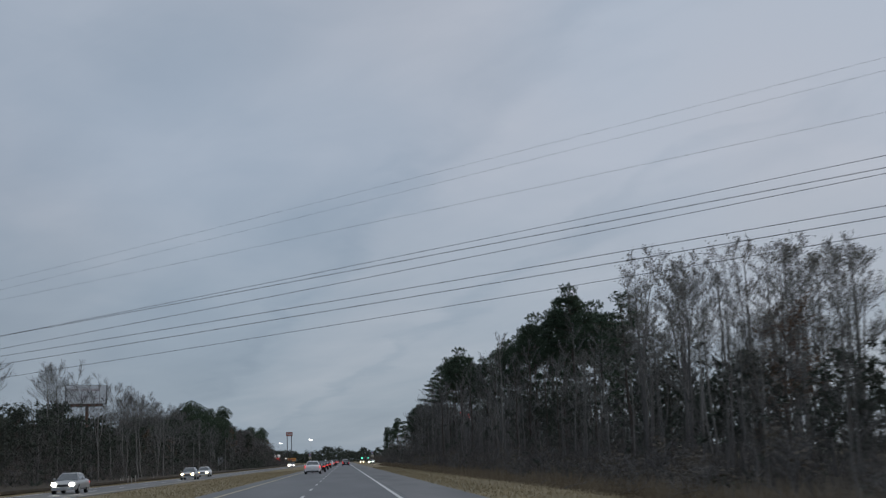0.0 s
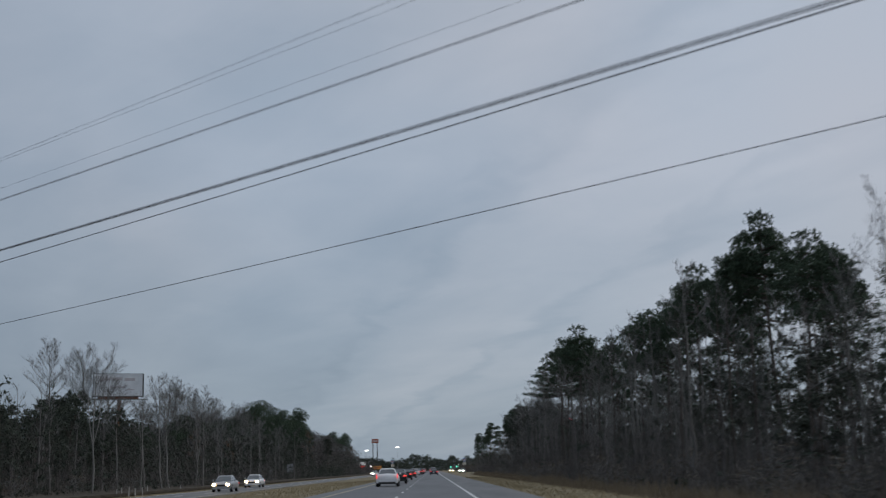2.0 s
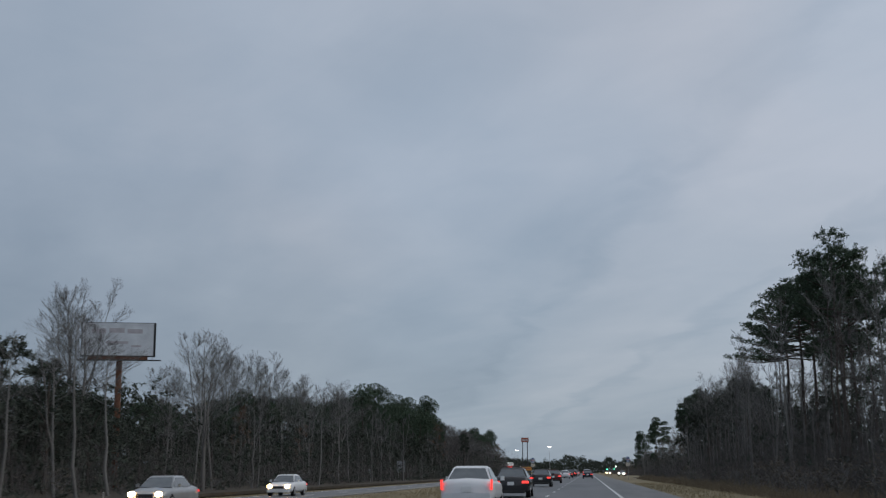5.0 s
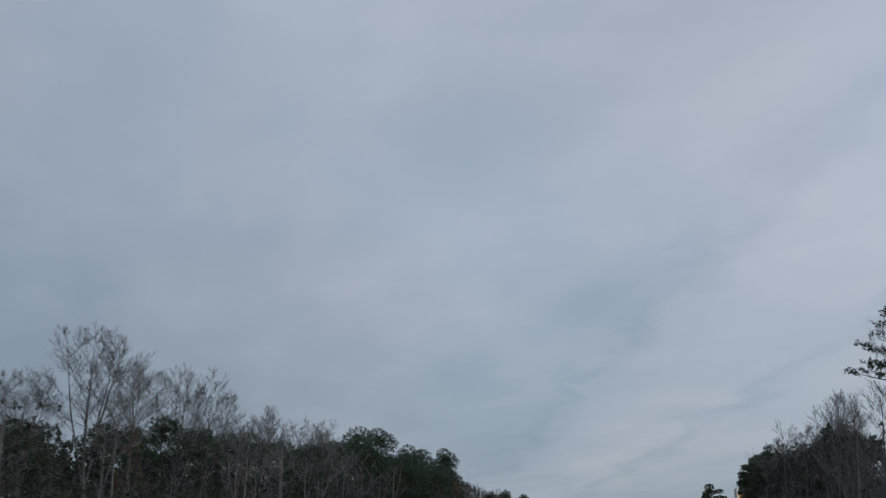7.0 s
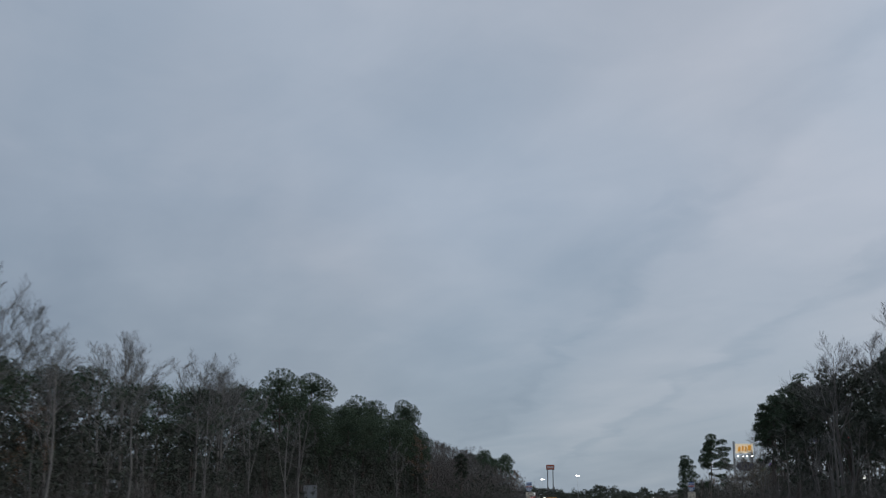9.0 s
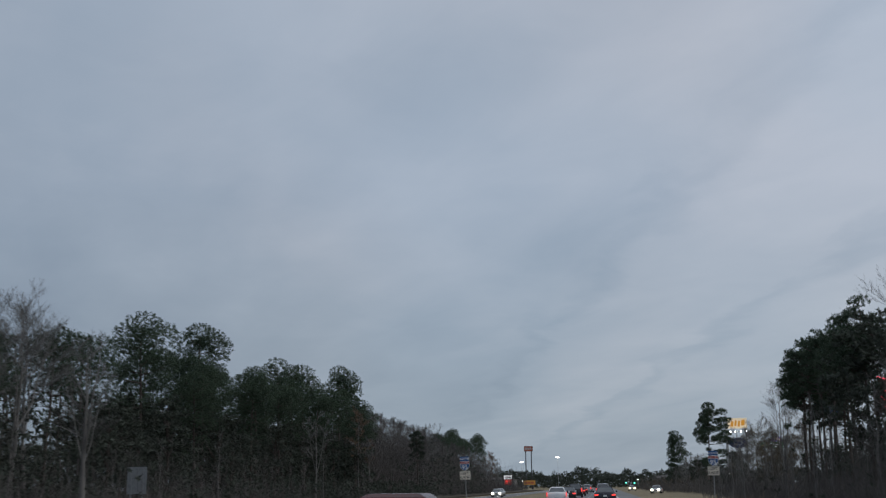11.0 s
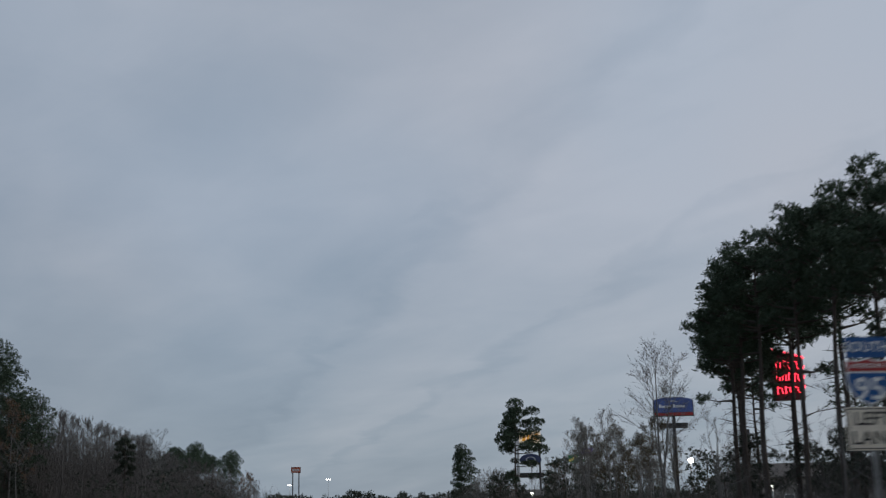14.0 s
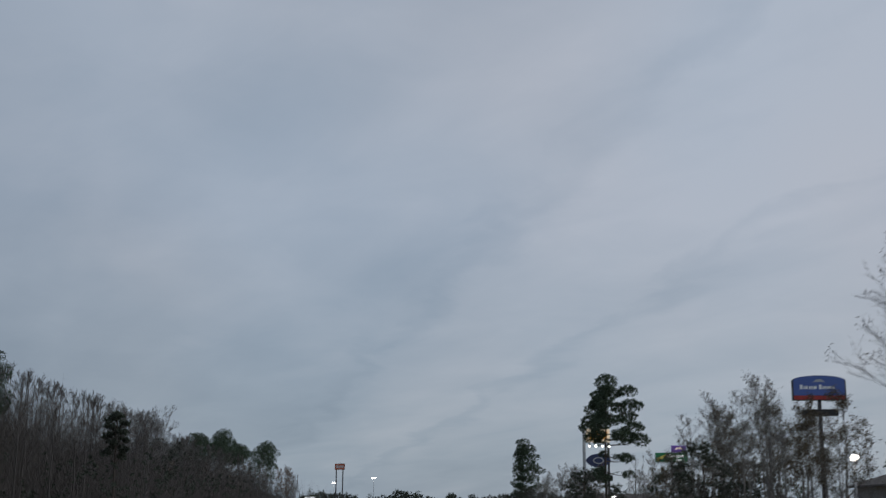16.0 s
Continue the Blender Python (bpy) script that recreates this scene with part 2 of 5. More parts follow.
M_CAR_WHITE = material("white_car_paint", (0.66, 0.68, 0.69), (0.76, 0.77, 0.78), 0.25, size=1.5, fine=20, spec=0.5)
M_CAR_NAVY = material("navy_car_paint", (0.012, 0.014, 0.024), (0.022, 0.026, 0.042), 0.22, size=1.5, fine=20, spec=0.5)
M_CAR_BLACK = material("black_car_paint", (0.010, 0.010, 0.011), (0.02, 0.02, 0.022), 0.22, size=1.5, fine=20, spec=0.5)
M_CAR_MAROON = material("maroon_car_paint", (0.05, 0.008, 0.008), (0.09, 0.015, 0.014), 0.25, size=1.5, fine=20, spec=0.5)
M_CAR_SILVER = material("silver_car_paint", (0.32, 0.33, 0.34), (0.42, 0.43, 0.44), 0.3, 0.4, size=1.5, fine=20)
M_PLASTIC = material("black_plastic", (0.015, 0.015, 0.016), (0.035, 0.035, 0.036), 0.6, size=4, fine=30)
M_TAIL = glow("lit_tail_lamp", (1.0, 0.06, 0.05), 1.3, (0.3, 0.01, 0.01))
M_HEAD = glow("lit_headlamp", (1.0, 0.90, 0.74), 60.0)
M_HEAD_WARM = glow("lit_halogen_headlamp", (1.0, 0.60, 0.25), 30.0)
M_LAMP = glow("lit_lamp_white", (1.0, 0.97, 0.90), 6.0)
M_GREEN = glow("lit_green_signal", (0.05, 1.0, 0.55), 4.0)
M_NEON = glow("red_neon_tube", (1.0, 0.03, 0.06), 4.0, (0.3, 0.02, 0.02))
M_LIT_ORANGE = glow("lit_orange_panel", (1.0, 0.45, 0.08), 0.11, (0.26, 0.15, 0.035))
M_LIT_AMBER = glow("lit_amber_print", (0.95, 0.42, 0.03), 0.38, (0.3, 0.14, 0.02))
M_LIT_WHITE = glow("lit_white_panel", (0.95, 0.97, 1.0), 0.45, (0.6, 0.6, 0.6))
M_MOTEL_BLUE = glow("lit_blue_panel", (0.06, 0.12, 0.40), 0.14, (0.03, 0.055, 0.18))
M_PRICE_RED = glow("lit_price_red", (1.0, 0.08, 0.05), 0.25, (0.25, 0.03, 0.03))
M_LIT_CREAM = glow("lit_cream_panel", (1.0, 0.80, 0.52), 0.35, (0.5, 0.45, 0.38))
M_LIT_YELLOW = glow("lit_yellow_print", (0.9, 0.75, 0.15), 0.20, (0.35, 0.3, 0.06))
M_SIGN_NAVY = material("sign_navy", (0.02, 0.03, 0.085), (0.035, 0.05, 0.12), 0.5)
M_SIGN_GREEN = glow("lit_green_panel", (0.02, 0.35, 0.13), 0.10, (0.01, 0.10, 0.045))
M_SIGN_PURPLE = glow("lit_purple_panel", (0.22, 0.10, 0.6), 0.16, (0.10, 0.05, 0.25))
M_LIT_RED = glow("lit_red_panel", (1.0, 0.22, 0.10), 0.04, (0.24, 0.07, 0.04))
M_WALL = material("grey_plaster_wall", (0.16, 0.155, 0.15), (0.26, 0.25, 0.24), 0.85, size=1.5, fine=20)
M_ROOF = material("brown_shingle_roof", (0.05, 0.045, 0.042), (0.10, 0.09, 0.085), 0.9, size=1.5, fine=20)


# ---- mesh tools ----
class Soup:
    """Vertices and faces of one mesh in the making."""

    def __init__(self):
        self.v, self.f = [], []

    def mesh(self, name, mat, smooth=False):
        me = bpy.data.meshes.new(name)
        me.from_pydata(self.v, [], self.f)
        me.materials.append(mat)
        if smooth:
            me.polygons.foreach_set("use_smooth", [True] * len(me.polygons))
        me.update()
        return me

    def tube(self, path, radii, n=6, caps=False):
        """A round rod along a path."""
        base = len(self.v)
        path = [Vector(p) for p in path]
        for i, p in enumerate(path):
            d = (path[min(i + 1, len(path) - 1)] - path[max(i - 1, 0)]).normalized()
            a = d.orthogonal().normalized()
            b = d.cross(a)
            for k in range(n):
                s = 2 * math.pi * k / n
                self.v.append(tuple(p + (a * math.cos(s) + b * math.sin(s)) * radii[i]))
        for i in range(len(path) - 1):
            for k in range(n):
                q = base + i * n
                self.f.append((q + k, q + (k + 1) % n, q + n + (k + 1) % n, q + n + k))
        if caps:
            self.f.append(tuple(base + k for k in range(n))[::-1])
            self.f.append(tuple(base + (len(path) - 1) * n + k for k in range(n)))
        return self

    def spike(self, p, d, r):
        """A thin three-sided twig from p along d."""
        p, d = Vector(p), Vector(d)
        a = d.orthogonal().normalized() * r
        b = d.normalized().cross(a)
        base = len(self.v)
        self.v += [tuple(p + a), tuple(p - a * 0.5 + b * 0.87), tuple(p - a * 0.5 - b * 0.87), tuple(p + d)]
        self.f += [(base, base + 1, base + 3), (base + 1, base + 2, base + 3), (base + 2, base, base + 3)]

    def blade(self, p, d, side):
        base = len(self.v)
        p, d, side = Vector(p), Vector(d), Vector(side)
        self.v += [tuple(p - side), tuple(p + side), tuple(p + d)]
        self.f.append((base, base + 1, base + 2))

    def box(self, lo, hi, chamfer=0.0):
        """A box; chamfer takes the long upright edges off."""
        x0, y0, z0 = lo
        x1, y1, z1 = hi
        c = chamfer
        ring = [(x0 + c, y0), (x1 - c, y0), (x1, y0 + c), (x1, y1 - c), (x1 - c, y1), (x0 + c, y1), (x0, y1 - c), (x0, y0 + c)] if c else [(x0, y0), (x1, y0), (x1, y1), (x0, y1)]
        base, n = len(self.v), len(ring)
        self.v += [(x, y, z0) for x, y in ring] + [(x, y, z1) for x, y in ring]
        self.f.append(tuple(base + k for k in range(n))[::-1])
        self.f.append(tuple(base + n + k for k in range(n)))
        for k in range(n):
            self.f.append((base + k, base + (k + 1) % n, base + n + (k + 1) % n, base + n + k))
        return self

    def slab(self, outline, y0, y1):
        """An upright plate: the outline in x and z, between two depths."""
        base, n = len(self.v), len(outline)
        self.v += [(x, y0, z) for x, z in outline] + [(x, y1, z) for x, z in outline]
        self.f.append(tuple(base + k for k in range(n)))
        self.f.append(tuple(base + n + k for k in range(n))[::-1])
        for k in range(n):
            self.f.append((base + k, base + n + k, base + n + (k + 1) % n, base + (k + 1) % n))
        return self

    def ball(self, c, r, n=8, m=5, squash=1.0):
        base = len(self.v)
        self.v.append((c[0], c[1], c[2] - r * squash))
        for j in range(1, m):
            a = -math.pi / 2 + math.pi * j / m
            for k in range(n):
                s = 2 * math.pi * k / n
                self.v.append((c[0] + r * math.cos(a) * math.cos(s), c[1] + r * math.cos(a) * math.sin(s), c[2] + r * squash * math.sin(a)))
        self.v.append((c[0], c[1], c[2] + r * squash))
        last = len(self.v) - 1
        for k in range(n):
            self.f.append((base, base + 1 + (k + 1) % n, base + 1 + k))
            self.f.append((last, last - n + k, last - n + (k + 1) % n))
        for j in range(m - 2):
            for k in range(n):
                q = base + 1 + j * n
                self.f.append((q + k, q + (k + 1) % n, q + n + (k + 1) % n, q + n + k))
        return self


def part(name, soup, mat, parent=None, label="", smooth=False):
    me = soup if isinstance(soup, bpy.types.Mesh) else soup.mesh(name, mat, smooth)
    ob = new(name, me)
    if parent:
        ob.parent = parent
    if label:
        tagged(ob, label)
    return ob


def thing(name, label, category, group="", m=None, kind=""):
    ob = new(name)
    ob.empty_display_size = 0.2
    if m is not None:
        ob.matrix_basis = m
    return tagged(ob, label, category, group, kind)


def place(x, y, z=0.0, turn=0.0, s=1.0, sz=None):
    return Matrix.Translation((x, y, z)) @ Matrix.Rotation(radians(turn), 4, "Z") @ Matrix.Diagonal((s, s, sz or s, 1))


def text_mesh(body, size, mat, name):
    """Flat letters of the built-in font in the x-z plane, facing -y, centred on the origin."""
    cu = bpy.data.curves.new(name, "FONT")
    cu.body, cu.size, cu.align_x, cu.align_y, cu.extrude, cu.resolution_u = body, size, "CENTER", "CENTER", 0.003, 3
    cu.offset = size * 0.012
    ob = bpy.data.objects.new(name, cu)
    scene.collection.objects.link(ob)
    dg = bpy.context.evaluated_depsgraph_get()
    me = bpy.data.meshes.new_from_object(ob.evaluated_get(dg))
    bpy.data.objects.remove(ob)
    bpy.data.curves.remove(cu)
    me.transform(Matrix.Rotation(radians(90), 4, "X"))
    me.materials.clear()
    me.materials.append(mat)
    return me


# ---- ground and roads ----
def strip(name, x0, x1, y0, y1, z, mat, label, category, step=40.0, thick=0.0):
    s = Soup()
    n = max(1, int((y1 - y0) / step))
    for i in range(n + 1):
        y = y0 + (y1 - y0) * i / n
        s.v += [(x0, y, z), (x1, y, z)]
    s.f += [(2 * i, 2 * i + 1, 2 * i + 3, 2 * i + 2) for i in range(n)]
    if thick:
        k = len(s.v)
        s.v += [(x, y, z - thick) for x, y, _ in s.v]
        for i in range(n):
            s.f += [(2 * i + 1, k + 2 * i + 1, k + 2 * i + 3, 2 * i + 3), (2 * i, 2 * i + 2, k + 2 * i + 2, k + 2 * i)]
    ob = new(name, s.mesh(name, mat))
    return tagged(ob, label, category, kind="structure")


def ground_sheet():
    """One sheet to the horizon: grass by the roads, a shallow swale in the median and beside the verges."""
    s = Soup()
    xs = [-4000, -1500, -500, -150, -60, -34, -27, -24, -22.4, -22.0, -16.2, -15.8, -14.4, -12.6, -10.6, -9.0, -7.7, -6.9, -6.5, 4.7, 5.2, 6.4, 7.6, 8.6, 12, 30, 90, 300, 1000, 4000]
    dip = {-22.4: -0.30, -22.0: -0.33, -16.2: -0.33, -15.8: -0.31, -14.4: -0.36, -12.6: -0.34, -10.6: -0.24, -9.0: -0.13, -7.7: -0.06, -24: -0.22, -27: -0.10, 6.4: -0.03, 7.6: 0.02}
    ys = [-300] + list(range(-40, 721, 8)) + [800, 900, 1100, 1600, 4500]
    for y in ys:
        for x in xs:
            z = dip.get(x, -0.02 if -7 < x < 5 else 0.0)
            if -30 < x < 30 and not (-22.4 <= x <= -15.8 or -6.9 <= x <= 4.7) and -40 < y < 720:
                z += 0.04 * noise.noise(Vector((x * 0.3, y * 0.13, 0)))
            s.v.append((x, y, z))
    w = len(xs)
    for j in range(len(ys) - 1):
        for i in range(w - 1):
            s.f.append((j * w + i, j * w + i + 1, (j + 1) * w + i + 1, (j + 1) * w + i))
    tagged(new("ground", s.mesh("ground", M_GRASS, True)), "dry tan winter grass on flat ground beside the highway", "ground", kind="structure")


ground_sheet()
strip("road", -6.5, 4.8, -120, 1150, 0.02, M_ASPHALT, "worn grey asphalt carriageway with two lanes", "road", thick=0.08)
strip("road_shoulder", 2.25, 4.8, -120, 1150, 0.025, M_SHOULDER, "paler paved shoulder of worn asphalt", "shoulder", thick=0.03)
strip("opposite_road", -22.0, -16.2, -120, 1150, -0.28, M_SHOULDER, "pale asphalt carriageway for oncoming traffic", "road", thick=0.08)
strip("edge_line_right", 1.90, 2.05, -120, 1150, 0.031, M_WHITE_LINE, "solid white painted edge line on asphalt", "road marking")
strip("edge_line_left", -5.50, -5.35, -120, 1150, 0.031, M_YELLOW_LINE, "solid yellow painted edge line on asphalt", "road marking")
strip("opposite_edge_line_near", -16.75, -16.6, -120, 1150, -0.272, M_YELLOW_LINE, "solid yellow painted edge line on asphalt", "road marking")
strip("opposite_edge_line_far", -21.6, -21.45, -120, 1150, -0.272, M_WHITE_LINE, "solid white painted edge line on asphalt", "road marking")
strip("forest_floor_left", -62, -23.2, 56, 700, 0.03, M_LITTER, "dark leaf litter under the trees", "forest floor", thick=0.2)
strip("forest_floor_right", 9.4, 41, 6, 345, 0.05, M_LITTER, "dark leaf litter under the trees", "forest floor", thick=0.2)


def edge_stakes():
    """Short pale stakes in the weeds along the far edge of the other carriageway."""
    for i, (x, y) in enumerate(((-23.3, 129.5), (-23.4, 131.3), (-22.9, 131.6), (-22.8, 133.1), (-22.7, 135.1), (-23.7, 141.0), (-23.8, 154.8))):
        s = thing("marker_stake", "short pale wooden stake in the roadside weeds", "stake", "marker stakes", place(x, y, -0.25, i * 37))
        part("stake", Soup().tube([(0, 0, -0.1), (0.02, 0.01, 0.5 + 0.07 * (i % 3)), (0.03, 0.01, 0.62 + 0.07 * (i % 3))], [0.045, 0.04, 0.02], 5, True), M_STAKE, s)


def lane_dashes():
    dash = Soup().box((-0.06, 0, 0), (0.06, 3.05, 0.010)).mesh("lane_dash", M_WHITE_LINE)
    for x, y0, z in ((-1.68, 4.0, 0.021), (-19.1, 1.0, -0.279)):
        for i in range(70):
            ob = new("lane_dash", dash)
            ob.location = (x, y0 - 30 + i * 12.2, z)
            tagged(ob, "short white painted lane dash on asphalt", "road marking", "lane dashes", "structure")


lane_dashes()
edge_stakes()


# ---- trees ----
rnd = random.Random(11)


def jitter(a):
    return Vector((rnd.uniform(-a, a), rnd.uniform(-a, a), rnd.uniform(-a, a)))


def leaf_spray(s, p, r, n):
    for _ in range(n):
        d = Vector((rnd.gauss(0, 1), rnd.gauss(0, 1), rnd.gauss(0, 0.8))).normalized()
        s.blade(Vector(p) + jitter(r), d * rnd.uniform(0.07, 0.15), d.cross(jitter(1)).normalized() * 0.035)


def stuff(name, soup, mat, parent, smooth=False):
    tagged(part(name, soup, mat, parent, smooth=smooth), kind="stuff")


def burst(s, p, r, n=8, wide=0.12):
    """One tuft of needles or leaves standing out all round."""
    p = Vector(p)
    for _ in range(n):
        d = Vector((rnd.gauss(0, 1), rnd.gauss(0, 1), rnd.gauss(0.25, 0.9))).normalized()
        s.blade(p + jitter(r * 0.35), d * r * rnd.uniform(0.7, 1.1), d.cross(jitter(1)).normalized() * r * wide * rnd.uniform(0.8, 1.3))


def pine(label, height, crown_low, spread, bursts, group="roadside pines", boughs=18, size=(0.16, 0.26), needles=10, stubs=9, skirt=0, lobe=(0.26, 0.40), squash=0.62, widest=0.35, dense=False, lean=0.5, lopsided=0.0):
    """A tall pine: bare trunk below, boughs above that end in rounded cushions of needle tufts."""
    t = thing("pine_tree", label, "tree", group)
    trunk, limb, crown = Soup(), Soup(), Soup()
    sway = jitter(lean)
    path = [Vector((sway.x * (k / 7) ** 2 + 0.07 * rnd.uniform(-1, 1), sway.y * (k / 7) ** 2 + 0.07 * rnd.uniform(-1, 1), height * 0.93 * k / 7 - 0.3 * (k == 0))) for k in range(8)]
    r0 = height * 0.0098
    trunk.tube(path, [r0 * (1.15 - 0.13 * k) for k in range(8)], 7)
    for _ in range(stubs):
        p = along(path, rnd.uniform(0.25, crown_low))[0]
        a = rnd.uniform(0, 6.28)
        d = Vector((math.cos(a), math.sin(a), rnd.uniform(-0.7, 0.4))) * rnd.uniform(0.3, 1.5)
        limb.spike(p, d, 0.03)
        limb.spike(p + d * 0.5, Vector((-d.y * 0.3, d.x * 0.3, 0.3)), 0.015)
    cushions = []
    for i in range(boughs + skirt):
        low = i >= boughs
        f = (i + rnd.uniform(0, 0.9)) / boughs if not low else rnd.uniform(-0.55, -0.05)
        root = along(path, min(0.99, (crown_low + (0.90 - crown_low) * f) / 0.93))[0]
        wide = math.sqrt(max(0.05, 1 - ((f - widest) / (1.02 - widest if f > widest else 0.9)) ** 2)) if not low else 0.75
        reach = spread * wide * rnd.uniform(0.55, 0.95)
        a = i * 2.4 + rnd.uniform(-0.5, 0.5)
        reach *= 1 + lopsided * math.cos(a)
        d = Vector((math.cos(a), math.sin(a), rnd.uniform(0.05, 0.4) if not low else rnd.uniform(-0.2, 0.15)))
        tip = root + d * reach
        c = spread * rnd.uniform(*lobe) * (1.0 if not low else 0.7)
        tip.z = min(tip.z, height - c * squash)
        mid = root.lerp(tip, 0.5) + Vector((0, 0, -0.06 * reach))
        limb.tube([root, mid, tip], [0.075 * (1.25 - max(0, f)), 0.045, 0.014], 4)
        for _ in range(3):
            p = root.lerp(tip, rnd.uniform(0.35, 0.9))
            limb.spike(p, (tip - root).normalized() * 0.5 + jitter(0.7), 0.018)
        cushions.append((root.lerp(tip, 0.92), c, root))
    top = spread * max(lobe)
    cushions.append((path[-1] + Vector((0, 0, height * 0.07 - top * squash)), top, path[-2]))
    total = sum(c[1] ** 2 for c in cushions)
    for c, r, root in cushions:
        for k in range(int(bursts * r * r / total)):
            if k % 8 == 0:
                p = root.lerp(c, rnd.uniform(0.4, 0.9)) + jitter(0.25)
            else:
                d = Vector((rnd.gauss(0, 1), rnd.gauss(0, 1), rnd.gauss(0.35, 0.9))).normalized() * r * rnd.uniform(0.1, 1.0) ** (0.30 if dense else 0.6)
                p = c + Vector((d.x, d.y, d.z * squash))
            burst(crown, p, rnd.uniform(*size), needles, 0.16 if dense else 0.13)
    part("trunk", trunk, M_BARK_PINE, t, smooth=True)
    stuff("branchwork", limb, M_BARK_PINE, t, True)
    stuff("crown", crown, M_NEEDLE, t)
    return t


def layered_pine(label, height, crown_low, spread, layers=15, group="roadside pines"):
    """A tall pine whose long, nearly level boughs carry small flat cushions of needles, widest at the bottom."""
    t = thing("pine_tree", label, "tree", group)
    trunk, limb, crown = Soup(), Soup(), Soup()
    path = [Vector((rnd.uniform(-0.08, 0.08), rnd.uniform(-0.08, 0.08), height * 0.97 * k / 7 - 0.3 * (k == 0))) for k in range(8)]
    trunk.tube(path, [height * 0.0105 * (1.15 - 0.145 * k) for k in range(8)], 8)
    for i in range(layers * 3):
        f = (i + rnd.uniform(0, 0.8)) / (layers * 3)
        root = along(path, crown_low + (0.97 - crown_low) * f)[0]
        reach = spread * (1.02 - f) ** 0.75 * rnd.uniform(0.72, 1.0) + 0.35
        a = i * 2.4 + rnd.uniform(-0.4, 0.4)
        d = Vector((math.cos(a), math.sin(a), 0))
        side = Vector((-d.y, d.x, 0))
        tip = root + d * reach + Vector((0, 0, reach * (0.02 + 0.45 * f)))
        mid = root.lerp(tip, 0.55) + Vector((0, 0, -0.07 * reach))
        limb.tube([root, mid, tip], [0.07 * (1.2 - f), 0.04, 0.012], 5)
        for k in range(3 + int(reach * 2.6)):
            g = rnd.uniform(0.30 if f > 0.25 else 0.42, 1.03)
            on = root.lerp(mid, g / 0.55) if g < 0.55 else mid.lerp(tip, (g - 0.55) / 0.45)
            w = rnd.uniform(-1, 1) * reach * 0.24 * (1.25 - g * 0.7)
            c = on + side * w + Vector((0, 0, rnd.uniform(0.05, 0.3)))
            limb.spike(on, c - on, 0.016)
            r = rnd.uniform(0.24, 0.42)
            for _ in range(9):
                v = Vector((rnd.gauss(0, 1), rnd.gauss(0, 1), rnd.gauss(0.2, 0.8))).normalized() * r
                burst(crown, c + Vector((v.x, v.y, v.z * 0.5)), rnd.uniform(0.13, 0.2), 8, 0.14)
    for _ in range(10):
        p = along(path, rnd.uniform(0.2, crown_low))[0]
        a = rnd.uniform(0, 6.28)
        limb.spike(p, Vector((math.cos(a), math.sin(a), rnd.uniform(-0.4, 0.3))) * rnd.uniform(0.4, 2.0), 0.03)
    part("trunk", trunk, M_BARK_PINE, t, smooth=True)
    stuff("branchwork", limb, M_BARK_PINE, t, True)
    stuff("crown", crown, M_NEEDLE, t)
    return t


def evergreen(label, height, spread, clumps, mat=None, group="evergreen trees", low=0.22, name="evergreen_tree", size=(0.24, 0.46), bulge=1.0, leafy=True):
    """A rounded evergreen with several leaders and a dense, lobed crown."""
    t = thing(name, label, "tree", group)
    trunk, limb, crown = Soup(), Soup(), Soup()
    lobes = []
    for i in range(13):
        a, f = i * 2.4 + rnd.uniform(-0.5, 0.5), (i + 0.5) / 13
        w = spread * math.sqrt(max(0.05, 1 - (f - 0.38) ** 2 * 1.55)) * rnd.uniform(0.45, 0.85)
        lobes.append((Vector((math.cos(a) * w, math.sin(a) * w, height * (low + (0.88 - low) * f))), spread * rnd.uniform(0.30, 0.48) * bulge))
    lobes.append((Vector((0, 0, height * 0.87)), spread * 0.42))
    trunk.tube([(0, 0, -0.3), (0.1, 0.05, height * 0.3), (0, 0.1, height * 0.75)], [height * 0.015, height * 0.011, 0.03], 6)
    for c, r in lobes:
        limb.tube([(0, 0, max(0.4, c.z - r * 1.6)), c * 0.6 + Vector((0, 0, c.z * 0.38)), c], [0.07, 0.045, 0.02], 4)
    for i in range(clumps):
        c, r = lobes[i % len(lobes)]
        d = Vector((rnd.gauss(0, 1), rnd.gauss(0, 1), rnd.gauss(0.3, 0.7))).normalized()
        d.z *= 0.75
        c, r = c + d * r * rnd.uniform(0.3, 1.05), rnd.uniform(*size)
        burst(crown, c, r, 11 if leafy else 7, 0.17 if leafy else 0.3)
    part("trunk", trunk, M_BARK_PINE, t, smooth=True)
    stuff("branchwork", limb, M_BARK_PINE, t, True)
    stuff("crown", crown, mat or M_EVERGREEN, t)
    return t


def along(path, g):
    """A place on a path of points, g from 0 to 1, and the way it runs there."""
    k = min(len(path) - 2, int(g * (len(path) - 1)))
    return path[k].lerp(path[k + 1], g * (len(path) - 1) - k), (path[k + 1] - path[k]).normalized()


